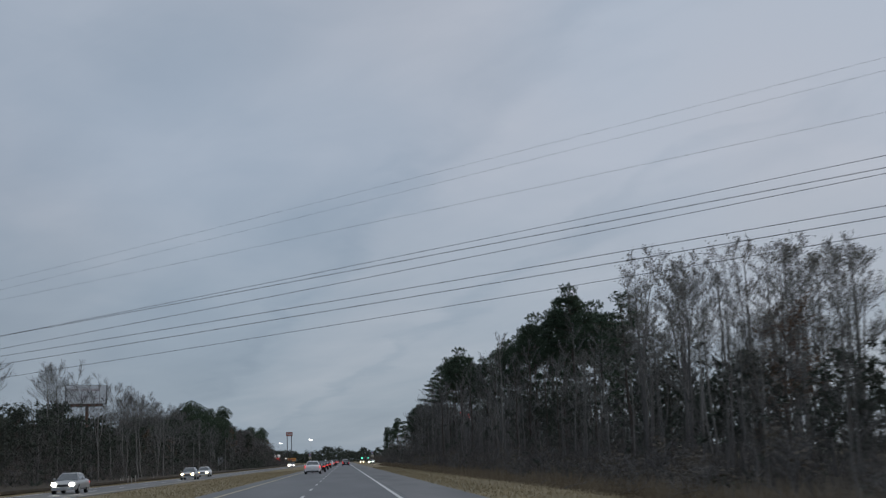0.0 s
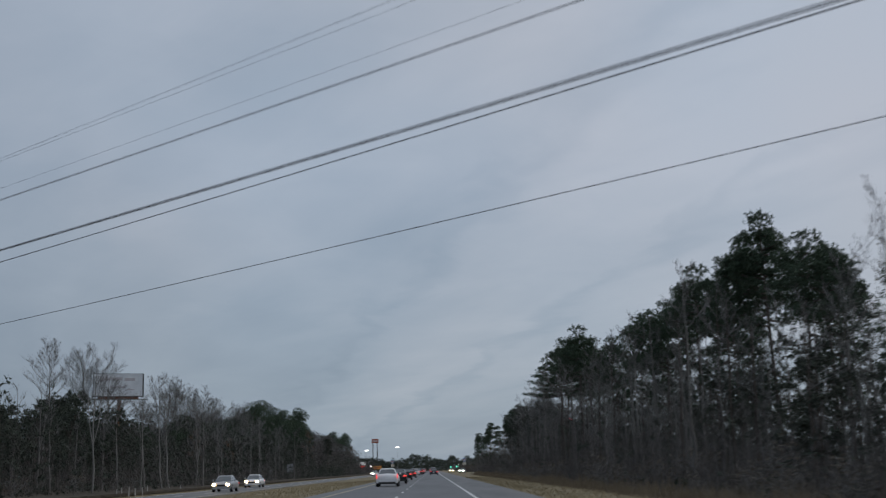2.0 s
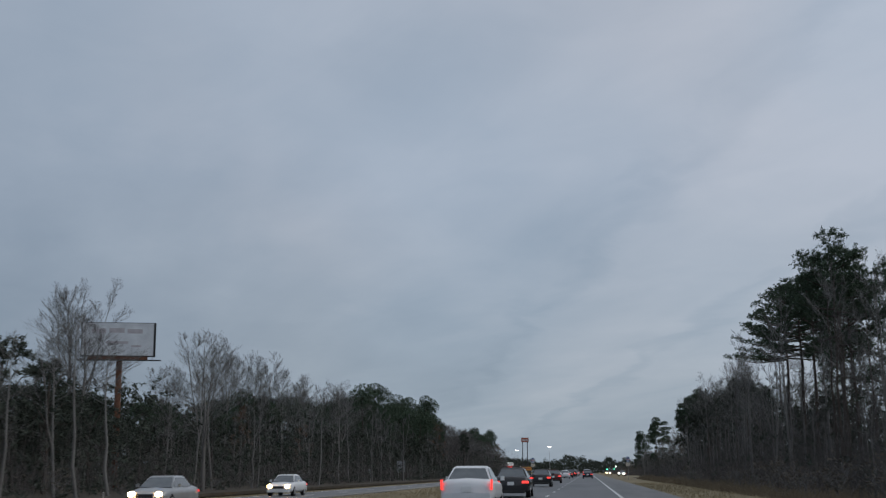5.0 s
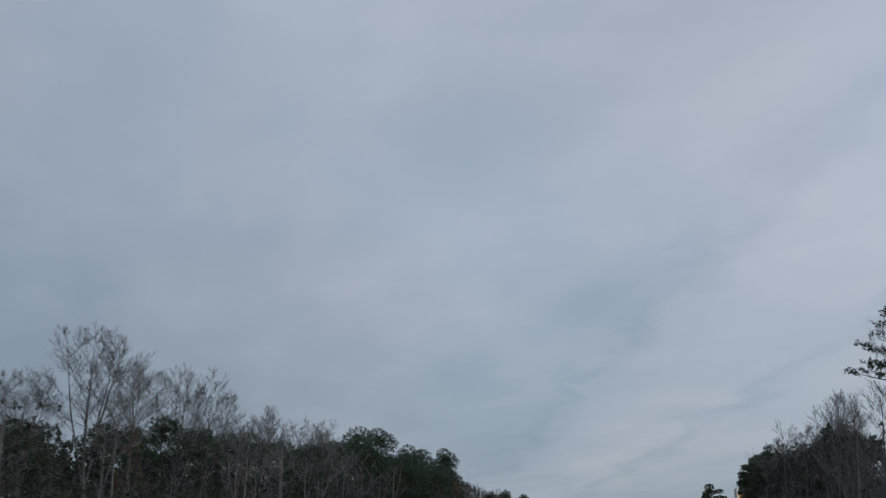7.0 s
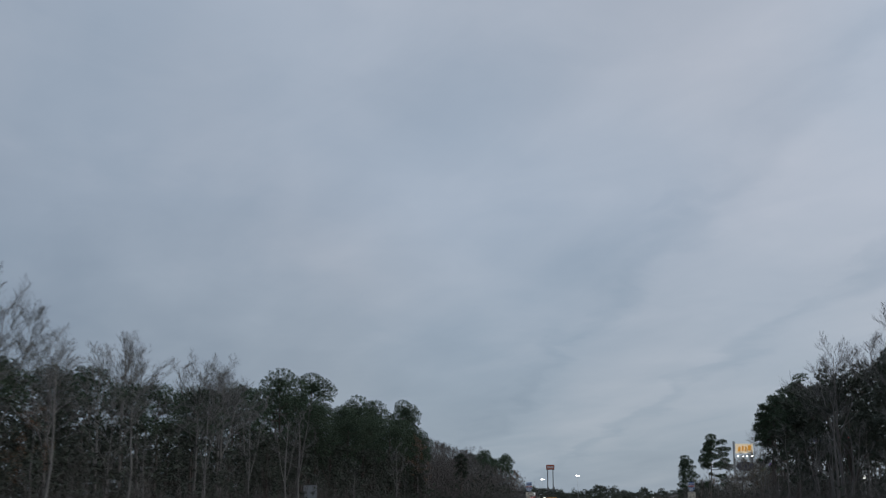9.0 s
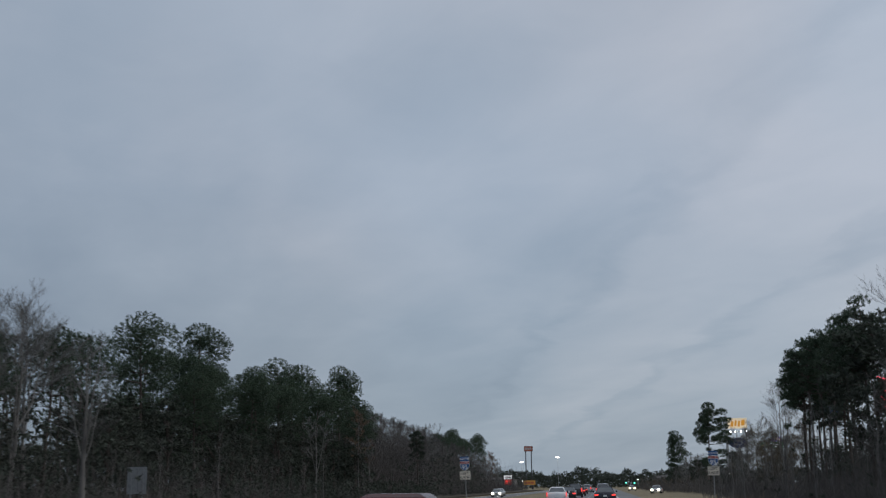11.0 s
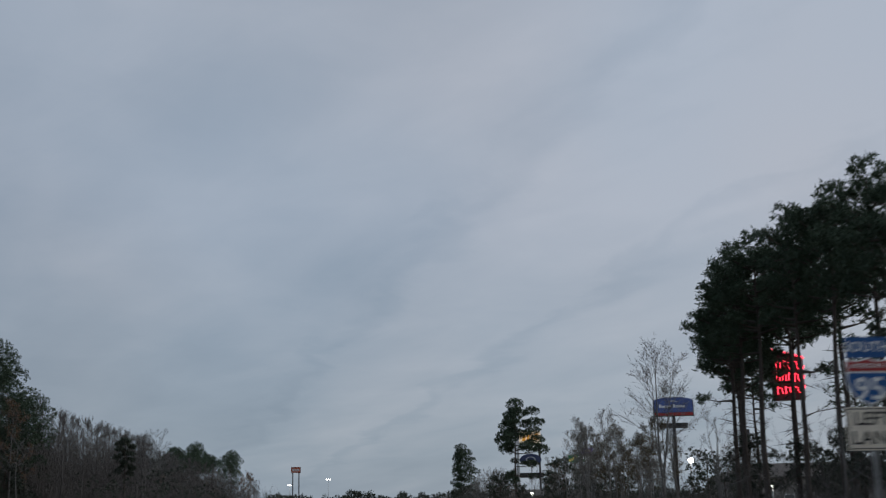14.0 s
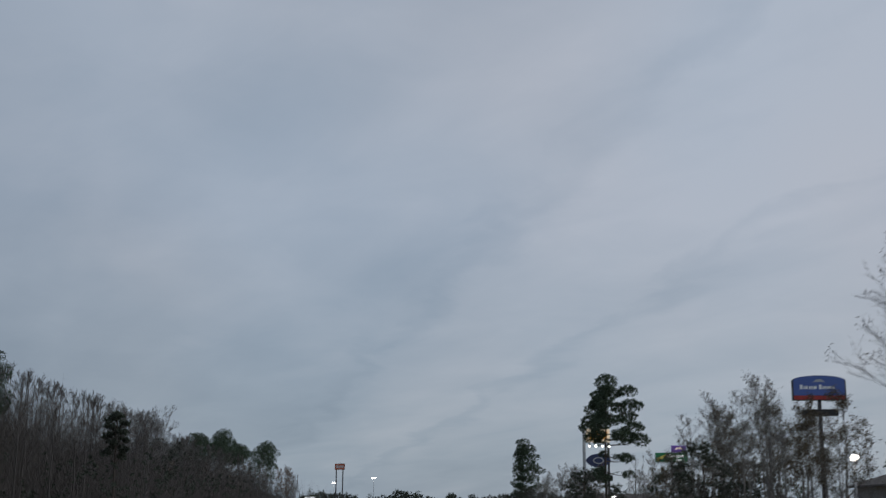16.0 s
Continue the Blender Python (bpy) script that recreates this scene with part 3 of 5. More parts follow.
def bare(label, height, spread, group="bare trees", leaves=0, leaf_mat=None, forks=10, first=0.40, slim=1.0, name="bare_tree", rise=1.0, thick=1.0, leaders=0, wood=None, bark=None, counts=(6, 5, 4), droop=0.0):
    """A leafless tree: trunk, limbs that rise from it, branches off those, and two orders of ever finer twigs."""
    t = thing(name, label, "tree", group)
    trunk, fine, leaf = Soup(), Soup(), Soup()
    bend = jitter(0.45)
    path = [Vector((bend.x * math.sin(k / 6 * 2.4) + rnd.uniform(-0.09, 0.09), bend.y * math.sin(k / 6 * 2.2) + rnd.uniform(-0.09, 0.09), height * 0.93 * k / 6 - 0.3 * (k == 0))) for k in range(7)]
    r0 = height * 0.0095 * slim
    trunk.tube(path, [r0 * (1.2 - 0.19 * k) + 0.008 for k in range(7)], 6)
    stems = [(path, first, r0, forks, spread)]
    for i in range(leaders):
        a = i * 2.6 + rnd.uniform(0, 2)
        g0 = first * rnd.uniform(0.55, 0.95)
        root = along(path, g0)[0]
        top = height * rnd.uniform(0.82, 0.98)
        out = spread * rnd.uniform(0.45, 0.8)
        way = [root + Vector((math.cos(a) * out * g ** 0.75, math.sin(a) * out * g ** 0.75, (top - root.z) * g)) + jitter(0.12) * (g > 0) for g in (0, 0.25, 0.5, 0.75, 1.0)]
        trunk.tube(way, [r0 * f for f in (0.62, 0.5, 0.36, 0.22, 0.08)], 5)
        stems.append((way, 0.30, r0 * 0.62, max(4, int(forks * 0.7)), spread * 0.62))
    tips = []

    def grow(p, d, length, r, order, n):
        """A branch that curves upwards, with side branches on alternate sides."""
        pts = [p]
        for k in range(3):
            d = (d + Vector((0, 0, (0.07 if order == 0 else 0.12) * rise - droop * (k + order))) + jitter(0.15)).normalized()
            pts.append(pts[-1] + d * length / 3)
        if order == 0:
            fine.tube(pts, [r, r * 0.75, r * 0.5, 0.012], 4)
        elif order == 1:
            fine.spike(pts[0], pts[2] - pts[0], max(0.012, r) * thick)
            fine.spike(pts[0].lerp(pts[2], 0.75), pts[3] - pts[0].lerp(pts[2], 0.75), 0.010 * thick)
        elif order == 2:
            w = pts[3] - pts[0]
            fine.blade(p, w, w.cross(jitter(1)).normalized() * 0.011 * thick)
        else:
            w = pts[2] - pts[0]
            fine.blade(p, w, w.cross(jitter(1)).normalized() * 0.0085 * thick)
            tips.append(pts[2])
            return
        for i in range(n[order]):
            g = 0.22 + 0.78 * (i + rnd.uniform(0.1, 0.9)) / n[order]
            q, run = along(pts, min(0.99, g))
            side = run.cross(Vector((0, 0, 1)) + jitter(0.6)).normalized() * (1 if i % 2 else -1)
            tilt = rnd.uniform(0.45, 0.8)
            grow(q, (run + side * tilt + jitter(0.12)).normalized(), max(0.28, length * rnd.uniform(0.48, 0.72) * (1.15 - 0.55 * g)), r * 0.42, order + 1, n)

    for way, low, r, n, w in stems:
        for i in range(n):
            u = (i + rnd.uniform(0, 0.9)) / n
            root, run = along(way, low + (0.97 - low) * u)
            a = i * 2.4 + rnd.uniform(-0.5, 0.5)
            lift = radians(32 + 30 * u + rnd.uniform(-10, 10)) * min(1.2, rise)
            d = Vector((math.cos(a) * math.cos(lift), math.sin(a) * math.cos(lift), math.sin(lift)))
            grow(root, d, w * (1.30 - 0.70 * u) * rnd.uniform(0.8, 1.15), max(0.018, r * (1.0 - 0.7 * u) * 0.32), 0, counts)
    crest = sorted(q.z for q in tips)[-max(2, len(tips) // 200)]
    low = first * height * 0.6
    squeeze = (height - low) / max(0.1, crest - low)

    def settle(q):
        return Vector((q[0], q[1], q[2] if q[2] < low else low + (q[2] - low) * squeeze))

    for s in (trunk, fine):
        s.v = [tuple(settle(q)) for q in s.v]
    tips = [settle(q) for q in tips]
    for i in range(leaves):
        leaf_spray(leaf, rnd.choice(tips), rnd.uniform(0.10, 0.3), 5)
    part("trunk", trunk, bark or wood or M_BARK, t, smooth=True)
    stuff("branchwork", fine, wood or M_TWIG, t)
    if leaves:
        stuff("clinging_foliage", leaf, leaf_mat or M_DULL_LEAF, t)
    return t


def scatter(protos, spots):
    """Stand trees on spots (x, y, height); the first use of each kind is the tree itself."""
    used = set()
    for x, y, h in spots:
        i = rnd.randrange(len(protos))
        ob, h0 = protos[i]
        s = h / h0
        m = place(x, y, 0.0, rnd.uniform(0, 360), s * rnd.uniform(0.92, 1.15) if s < 1 else s ** 0.6 * rnd.uniform(0.9, 1.1), s)
        if i in used:
            copy_thing(ob, m @ Matrix.Diagonal((1 / ob.scale.x, 1 / ob.scale.y, 1 / ob.scale.z, 1)))
        else:
            ob.matrix_basis = m
            used.add(i)
    for i, (ob, _) in enumerate(protos):
        if i not in used:
            for o in (*ob.children_recursive, ob):
                bpy.data.objects.remove(o)


def stand(name, label, protos, spots):
    """A wood too far off to tell its trees apart: copies of a few trees, joined."""
    soups = {}
    for x, y, h in spots:
        ob, h0 = rnd.choice(protos)
        s = h / h0
        m = place(x, y, 0.0, rnd.uniform(0, 360), s * rnd.uniform(0.92, 1.15), s)
        for o in ob.children:
            soup = soups.setdefault(o.data.materials[0].name, Soup())
            base = len(soup.v)
            soup.v += [tuple(m @ v.co) for v in o.data.vertices]
            soup.f += [tuple(base + i for i in p.vertices) for p in o.data.polygons]
    wood = None
    for mat, soup in sorted(soups.items()):
        ob = new(name if wood is None else "branchwork", soup.mesh(name, bpy.data.materials[mat]))
        if wood is None:
            wood = tagged(ob, label, "woods", "", "stuff")
        else:
            ob.parent = wood
            tagged(ob, kind="stuff")


def build_woods():
    pl = "tall pine with a bare dark trunk and rounded tufted crown"
    big = dict(needles=7, size=(0.14, 0.24), dense=True, lobe=(0.38, 0.54), squash=0.72)
    pines = [(pine(pl, 17, 0.60, 3.3, 2900, boughs=12, skirt=3, **big), 17), (pine(pl, 17, 0.66, 3.1, 2500, boughs=10, skirt=2, **big), 17), (pine(pl, 17, 0.55, 3.2, 3000, boughs=14, skirt=3, **big), 17)]
    dl = "round-topped pine rising above the bare trees"
    low = dict(needles=7, size=(0.14, 0.23), dense=True, lobe=(0.42, 0.56), squash=0.68)
    roundp = [(pine(dl, 12, 0.66, 2.8, 1500, "round-topped pines", boughs=9, widest=0.2, **low), 12), (pine(dl, 12, 0.70, 2.4, 1250, "round-topped pines", boughs=8, widest=0.15, **low), 12), (pine(dl, 12, 0.60, 2.6, 1500, "round-topped pines", boughs=10, widest=0.3, **low), 12)]
    nearp = [(pine(pl, 15, 0.64, 2.7, 1750, boughs=24, stubs=16, skirt=3), 15), (pine(pl, 15, 0.67, 2.4, 1550, boughs=22, stubs=16, skirt=3), 15), (pine(pl, 15, 0.60, 2.8, 1850, boughs=27, stubs=18, skirt=4), 15)]
    broad = [(layered_pine("broad tall pine with long layered boughs", 17, 0.62, 5.4), 17)]
    columns = [(pine("lone ragged pine with foliage down most of its trunk", 15.6, 0.14, 2.9, 5600, "lone pines", boughs=44, lobe=(0.34, 0.50), widest=0.22, dense=True, lopsided=0.5), 15.6), (pine("lone pine with an open crown that leans to one side", 15.5, 0.52, 3.5, 4400, "lone pines", boughs=26, skirt=7, lobe=(0.22, 0.36), widest=0.25, stubs=4, lopsided=0.55, dense=True), 15.5)]
    for (ob, _), x, y in zip(columns, (19.1, 18.6), (536.6, 424.2)):
        ob.matrix_basis = place(x, y, 0, 12)
    highp = [(pine(pl, 14, 0.62, 2.8, 1350, boughs=26, stubs=24, skirt=1, widest=0.22, lobe=(0.18, 0.30)), 14), (pine(pl, 14, 0.60, 2.6, 1250, boughs=26, stubs=22, skirt=1, widest=0.20, lobe=(0.18, 0.30)), 14)]
    fan = [(bare("tall leafless tree with a fan-shaped crown on a straight trunk", 16, 2.7, forks=17, first=0.60, slim=0.9, counts=(7, 6, 5), rise=1.0), 16)]
    # the stand's inner shade is painted: its wood takes the darkened twig colour
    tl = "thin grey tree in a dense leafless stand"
    thin = [(bare(tl, 15, 2.0, "leafless stand", forks=9, first=0.42, rise=1.2, thick=1.5, slim=0.6, wood=M_SHADED_STEM, counts=(5, 4, 3)), 15), (bare(tl, 15, 2.3, "leafless stand", forks=9, first=0.36, rise=1.1, thick=1.5, slim=0.6, wood=M_SHADED_STEM, counts=(5, 4, 3)), 15)]
    fillp = [(pine(pl, 14, 0.45, 2.7, 330, boughs=16, size=(0.26, 0.42), needles=4, dense=True), 14), (pine(pl, 14, 0.52, 2.4, 300, boughs=14, size=(0.26, 0.42), needles=4, dense=True), 14)]
    farp = [(pine("small dark pine in the far woods", 14, 0.50, 3.2, 110, "far pines", boughs=11, stubs=0, size=(0.45, 0.8), needles=3, dense=True), 14), (pine("small dark pine in the far woods", 14, 0.58, 2.8, 100, "far pines", boughs=10, stubs=0, size=(0.45, 0.8), needles=3, dense=True), 14)]
    el = "dark rounded evergreen among bare trees"
    domes = [(evergreen(el, 11, 3.4, 430), 11), (evergreen(el, 11, 2.9, 400), 11), (evergreen(el, 11, 3.8, 450, low=0.4), 11)]
    lone = evergreen("small dark evergreen standing out of the leafless stand", 13, 1.8, 820, low=0.52, size=(0.2, 0.34))
    lone.matrix_basis = place(-33.8, 433.5, 0, 70)
    inner = [(evergreen(el, 11, 3.4, 260, leafy=False), 11), (evergreen(el, 11, 3.8, 270, low=0.4, leafy=False), 11)]
    bl = "tall leafless tree with fine grey twigs"
    bares = [(bare(bl, 16, 3.6, forks=13, first=0.45, leaders=2, counts=(7, 6, 5)), 16), (bare(bl, 16, 3.3, forks=14, first=0.42, rise=1.1, leaders=1, counts=(7, 6, 5)), 16), (bare(bl, 16, 3.8, forks=11, first=0.50, leaders=3, counts=(7, 6, 5)), 16)]
    wide = [(bare("leafless tree with a broad crown of fine ascending twigs", 16, 4.1, forks=15, first=0.42, leaders=3, rise=1.0, counts=(7, 6, 5)), 16), (bare("leafless tree with a broad crown of fine ascending twigs", 16, 3.8, forks=14, first=0.48, leaders=2, rise=1.05, counts=(7, 6, 5)), 16)]
    fillb = [(bare(bl, 14, 2.5, forks=9, counts=(5, 4, 3), thick=1.3), 14), (bare(bl, 14, 2.1, forks=8, counts=(5, 4, 3), first=0.42, rise=1.15, thick=1.3, leaders=1), 14), (bare(bl, 14, 2.8, forks=8, counts=(5, 4, 3), first=0.34, thick=1.3, leaders=1), 14)]
    ll = "slender half-bare tree with sparse dull leaves"
    leafy = [(bare(ll, 13, 2.2, "half-bare trees", 150, name="half_bare_tree", forks=9, first=0.42, slim=0.8, leaders=1, counts=(5, 5, 4)), 13), (bare(ll, 13, 1.9, "half-bare trees", 190, first=0.36, name="half_bare_tree", forks=9, slim=0.8, leaders=1, counts=(5, 5, 4)), 13)]
    rusty = [(bare("slim tree with withered red-brown leaves", 11, 2.0, "red-brown trees", 460, M_BROWN_LEAF, first=0.25, name="withered_tree", forks=10, counts=(5, 4, 3)), 11)]
    vase = bare("slender vase-shaped tree with drooping twigs and a few dull leaves", 12.8, 2.7, "half-bare trees", 130, name="half_bare_tree", forks=10, first=0.42, slim=0.8, leaders=3, counts=(6, 5, 5), droop=0.03, thick=0.8)
    vase.matrix_basis = place(20.3, 348.6, 0, 40)
    dull = [(bare("ragged tree with thin olive-brown leaves", 9, 1.9, "ragged trees", 900, M_OLIVE_LEAF, first=0.22, name="ragged_tree", forks=11, counts=(5, 4, 3), leaders=1), 9), (bare("ragged tree with thin olive-brown leaves", 9, 1.6, "ragged trees", 700, M_OLIVE_LEAF, first=0.28, name="ragged_tree", forks=11, counts=(5, 4, 3)), 9)]
    sl = "thin pale sapling at the edge of the woods"
    saplings = [(bare(sl, 9, 1.2, "saplings", forks=6, slim=0.8, first=0.35, name="sapling", counts=(4, 4, 3)), 9), (bare(sl, 9, 1.5, "saplings", forks=6, slim=1.0, first=0.3, name="sapling", counts=(4, 4, 3)), 9),
                (bare(sl, 9, 1.7, "saplings", forks=5, slim=1.4, first=0.45, name="sapling", counts=(4, 4, 3), leaders=1), 9)]
    pt = "slender pale-trunked tree at the edge of the woods"
    slender = [(bare(pt, 10, 1.5, "pale-trunked trees", forks=9, slim=0.85, first=0.55, name="bare_tree", counts=(5, 4, 3), bark=M_PALE_BARK), 10), (bare(pt, 10, 1.8, "pale-trunked trees", forks=8, slim=0.85, first=0.5, name="bare_tree", counts=(5, 4, 3), leaders=1, bark=M_PALE_BARK), 10), (bare(pt, 10, 1.7, "pale-trunked trees", forks=8, slim=0.8, first=0.42, name="bare_tree", counts=(5, 4, 3), leaders=2, bark=M_PALE_BARK), 10)]
    st = "straight thin-trunked tree at the edge of the woods"
    straight = [(bare(st, 12, 1.5, "thin-trunked trees", forks=8, slim=0.5, first=0.60, counts=(5, 4, 3)), 12), (bare(st, 12, 1.7, "thin-trunked trees", forks=8, slim=0.65, first=0.52, counts=(5, 4, 3), bark=M_BARK_PINE), 12), (bare(st, 12, 1.4, "thin-trunked trees", forks=7, slim=0.5, first=0.62, counts=(5, 4, 3), bark=M_PALE_BARK), 12)]
    scrub = [(bare("low dry shrub at the edge of the verge", 1.6, 0.8, "dry shrubs", 25, M_UNDER, forks=9, first=0.06, slim=0.6, name="dry_shrub", counts=(4, 3, 2)), 1.6), (bare("low dry shrub at the edge of the verge", 1.6, 1.0, "dry shrubs", 40, M_UNDER, forks=9, first=0.06, slim=0.6, name="dry_shrub", counts=(4, 3, 2)), 1.6)]
    R = rnd.uniform
    # single trees that stand out on the skyline: place along the road and height
    P = [(-40, 312, 17.3), (-41, 330.5, 18.7), (-38, 323, 14.3), (-37.5, 338, 13.4), (-38, 351, 14.0), (-38, 357, 15.0), (-37.5, 379, 15.4), (-44, 345, 15.5), (-44, 334, 16.2), (-37, 318, 12.5), (-37, 366, 14.0), (-37, 392, 13.5), (-44, 392, 17),  (-39, 345, 15.6), (-41.5, 364, 18.6), (-40, 371, 18.4), (-38.6, 387, 19.7), (-39.5, 396, 18.3), (-38.5, 403, 15.8), (-43, 320, 15.6), (-43, 338, 15.2), (-42, 353, 16.0), (-44, 378, 17.2)]
    N = [(17.6, 179, 17.7), (17.4, 188, 17.2), (19.5, 184, 16.4), (20.5, 193, 16.5), (22.3, 166, 17.2), (22.5, 159, 16.8), (22.2, 151, 16.6),
         (22.4, 144, 17.0), (22.2, 138, 17.7), (23.0, 131, 17.3), (23.6, 126, 17.9), (23.8, 121.5, 18.7), (24.4, 116, 16.2), (24.0, 110, 14.4), (20.5, 171, 15.5), (27, 118, 15.2), (26, 140, 15.5)]
    F = [(-39, 161, 15.4), (-40.5, 143, 16.0)]
    T = []
    for k in range(150):
        x, y = R(-50, -33), 404 + 1.0 * k + R(-1, 1)
        back = -34 - x
        T.append((x, y, (12.9 if y < 456 + 5 * back else 11.4) + 0.33 * back + R(-0.6, 0.5)))
    H = [(19.3, 328, 14.0), (18.9, 325, 14.8), (18.7, 321.5, 14.6), (19.2, 317.5, 14.7), (19.4, 314, 14.8), (20.0, 310.5, 15.0), (19.2, 306.5, 13.6), (18.8, 297, 14.6), (22.3, 320, 15.4),
         (21.8, 326, 15.6), (23.5, 331, 15.2), (20.8, 331.5, 12.8), (22.0, 336, 13.0), (24.5, 341, 12.5)]
    P += [(-42, 625, 19.6), (-41, 610, 18.4)]
    E = [(-39 - R(0, 4), y, h) for y, h in ((150, 8.2), (156, 8.6), (165, 10.2), (172, 10.4), (176, 11.5), (184, 8), (492, 12.6), (505, 12.9), (516, 13.3))]
    D0 = [(-39 - R(0, 3), y, h) for y, h in ((193, 8.2), (201, 7.8), (208, 8.0), (214, 8.2), (221, 9), (228, 9.5), (236, 11.1), (243, 10.6), (248, 11.2), (254, 11.3), (260.5, 11.9), (268, 11.4), (275, 12.1), (281, 12.2), (287, 12.6), (295, 13.9), (303, 14.2))] + [(-42, 552, 18.0), (-41, 541, 15.0), (-42, 527, 15.5), (-43, 566, 17.0), (-42, 577, 16.2), (-40, 560, 14.8), (-46, 549, 16.6)]
    E += [(19 + R(0, 2.5), y, h) for y, h in ((243, 11.8), (248, 13.2), (256, 12.9), (263, 13.6), (271, 13.2), (279, 13.6), (287, 13.4), (293, 13.4), (298, 12.8), (58, 6.5))] + [(25.0, 91, 9.2), (26.2, 96, 8.6)]
    B = [(-39 + R(-2, 2), y, h) for y, h in ((189, 15), (251, 13.3), (258, 13.4), (265, 15.4), (272, 15.2), (279, 15.3), (287, 15.8), (292, 15.6))]
    B += [(18.5 + R(-1, 2), y, h) for y, h in ((236, 13.5), (251, 16), (246, 15.4), (258, 15.2), (271, 15))]
    W = [(-39, 218, 16.4), (-40, 226.5, 15.3), (-40.5, 211, 12.0), (-39.5, 236.5, 15.9), (-39, 243.5, 15.6), (-46.5, 201, 19.2), (-35, 454, 14.3), (-37, 461, 14.6)]
    L = [(20.4, 80, 15.2), (22, 75, 13.3), (22.5, 70, 13.4), (22, 64, 13.2), (23, 60, 12.4), (22, 56, 11.4), (23, 53, 11), (22, 50, 10.2), (24, 46, 10), (24.5, 66, 13), (25, 85, 14), (23, 93, 14.5), (25, 100, 14)]
    L += [(R(18.5, 27), y + R(-1, 1), 7.6 + (y - 30) * 0.13 + R(-0.5, 0.7)) for y in range(36, 84, 5)]
    # fill: the body of the woods behind and between them
    FP, FB, FF, FR = [], [], [], []
    for y in range(84, 302, 9):
        FB.append((R(-52, -31), y + R(-3, 3), R(8, 11)))
    for y in range(80, 186, 6):
        E.append((R(-38, -33), y + R(-2, 2), R(6.5, 9.5)))
    for y in range(70, 145, 7):
        FB.append((R(-48, -34), y, R(11, 14.5)))
        E.append((R(-48, -38), y + 3, R(7, 9)))
    for y in range(150, 300, 5):
        E.append((R(-50, -43), y + R(-2, 2), R(7, 9) if y < 225 else R(8.5, 10.5)))
    for y in range(300, 410, 5):
        FP.append((R(-56, -44), y + R(-2, 2), R(12, 15)))
    for y in range(302, 404, 7):
        E.append((R(-48, -44), y + R(-1, 1), R(9, 12)))
    for y in range(300, 408, 5):
        E.append((R(-42, -36), y + R(-2, 2), R(7, 10.5)))
    for y in range(570, 690, 6):
        FR.append((R(-54, -36), y + R(-2, 2), R(10, 13.5)))
    for y in range(505, 640, 14):
        FP.append((R(-54, -40), y + R(-2, 2), R(11, 15)))
    for y in range(26, 300, 5):
        FB.append((R(21, 34), y + R(-3, 3), R(7, 10) if y < 80 else R(10, 13)))
    for y in range(60, 240, 3):
        FB.append((R(20, 30) if y < 110 else R(16, 24), y + R(-2, 2), R(8.5, 12) if y < 110 else R(5.5, 9.5) if y % 2 else R(8, 12)))
    for y in range(80, 235, 15):
        FP.append((R(18, 30), y + R(-3, 3), R(10, 12.5) if y < 150 else R(12, 16)))
    for y in range(30, 235, 16):
        E.append((R(16, 26), y + R(-3, 3), R(5, 8)))
    for y in range(297, 324, 3):
        L.append((R(21, 28), y + 1, R(4.5, 6.5)))
        E.append((R(19, 27), y + 8, R(3.8, 5.6)))
    for x, y in ((28, 312), (30, 318), (29, 325), (32, 331), (30, 338), (34, 343)):
        FP.append((x, y, R(11, 13)))
    for y in range(40, 76, 9):
        L.append((R(13, 18), y, R(6, 8)))
    for i in range(60):
        FF.append((R(-190, 190), R(960, 1060), R(9.5, 14)))
    for i in range(24):
        FF.append((R(60, 200), R(600, 760), R(9, 13)))
    # trees among the roadside businesses past the woods
    for x, y, h in ((20, 372, 8.7), (22, 378, 10.4), (24, 384, 9.8), (23, 392, 10.6), (25, 400, 9.8), (24, 408, 10.2), (26, 416, 9.0), (27, 424, 9.8), (21, 386, 9.5), (26, 394, 9.2), (30, 366, 5.5)):
        L.append((x + R(-1, 1), y, h))
    for x, y, h in ((28, 400, 6), (41, 372, 5), (31, 440, 6), (33, 455, 6.5), (25, 318, 3.8), (28, 322, 4.2), (26, 330, 4.0), (30, 326, 4.4), (32, 352, 5), (35, 357, 4.5), (39, 364, 5), (31, 345, 4.2), (30, 373, 6.6), (33, 378, 6.0), (30, 363, 4.9), (36, 381, 5.5), (44, 352, 5.0), (48, 358, 4.5), (38, 345, 4.5)):
        E.append((x, y, h))
    for y in range(356, 520, 6):
        FR.append((R(14, 24), y, R(4, 7)))
        L.append((R(16, 30), y + 2, R(5, 8.5)))
    for y in range(364, 520, 11):
        E.append((R(17, 27), y, R(3.5, 6.5)))
    for y in range(520, 720, 12):
        E.append((R(14, 32), y, R(3.5, 6)))
        FR.append((R(12, 26), y + 5, R(4, 7)))
    B += [(34, 376, 8.5), (31, 362, 7), (22, 470, 8), (19, 490, 7), (21, 505, 8), (18, 450, 7.5)]
    DU = [(23.5, 381, 9.0), (24.5, 376, 7.8), (26.5, 384, 8.4), (22.5, 390, 9.4), (25, 398, 9.0), (26, 388, 7.5), (27, 410, 8.0), (24, 370, 6.5), (27.5, 379, 9.6), (29, 392, 10.4), (20.5, 400, 6.5), (22, 412, 7)]
    rust = [(-36, 388.5, 13.5), (-34, 214, 8), (-33, 237, 7), (-43, 690, 15.0), (-45, 700, 15.8), (-42, 672, 14.0), (-46, 684, 15.2), (-43, 660, 12.6), (24.5, 66, 9.6), (26, 71, 9.8), (23, 60, 8.2), (18.5, 47, 7.5), (20, 438, 7), (-41, 680, 12)]
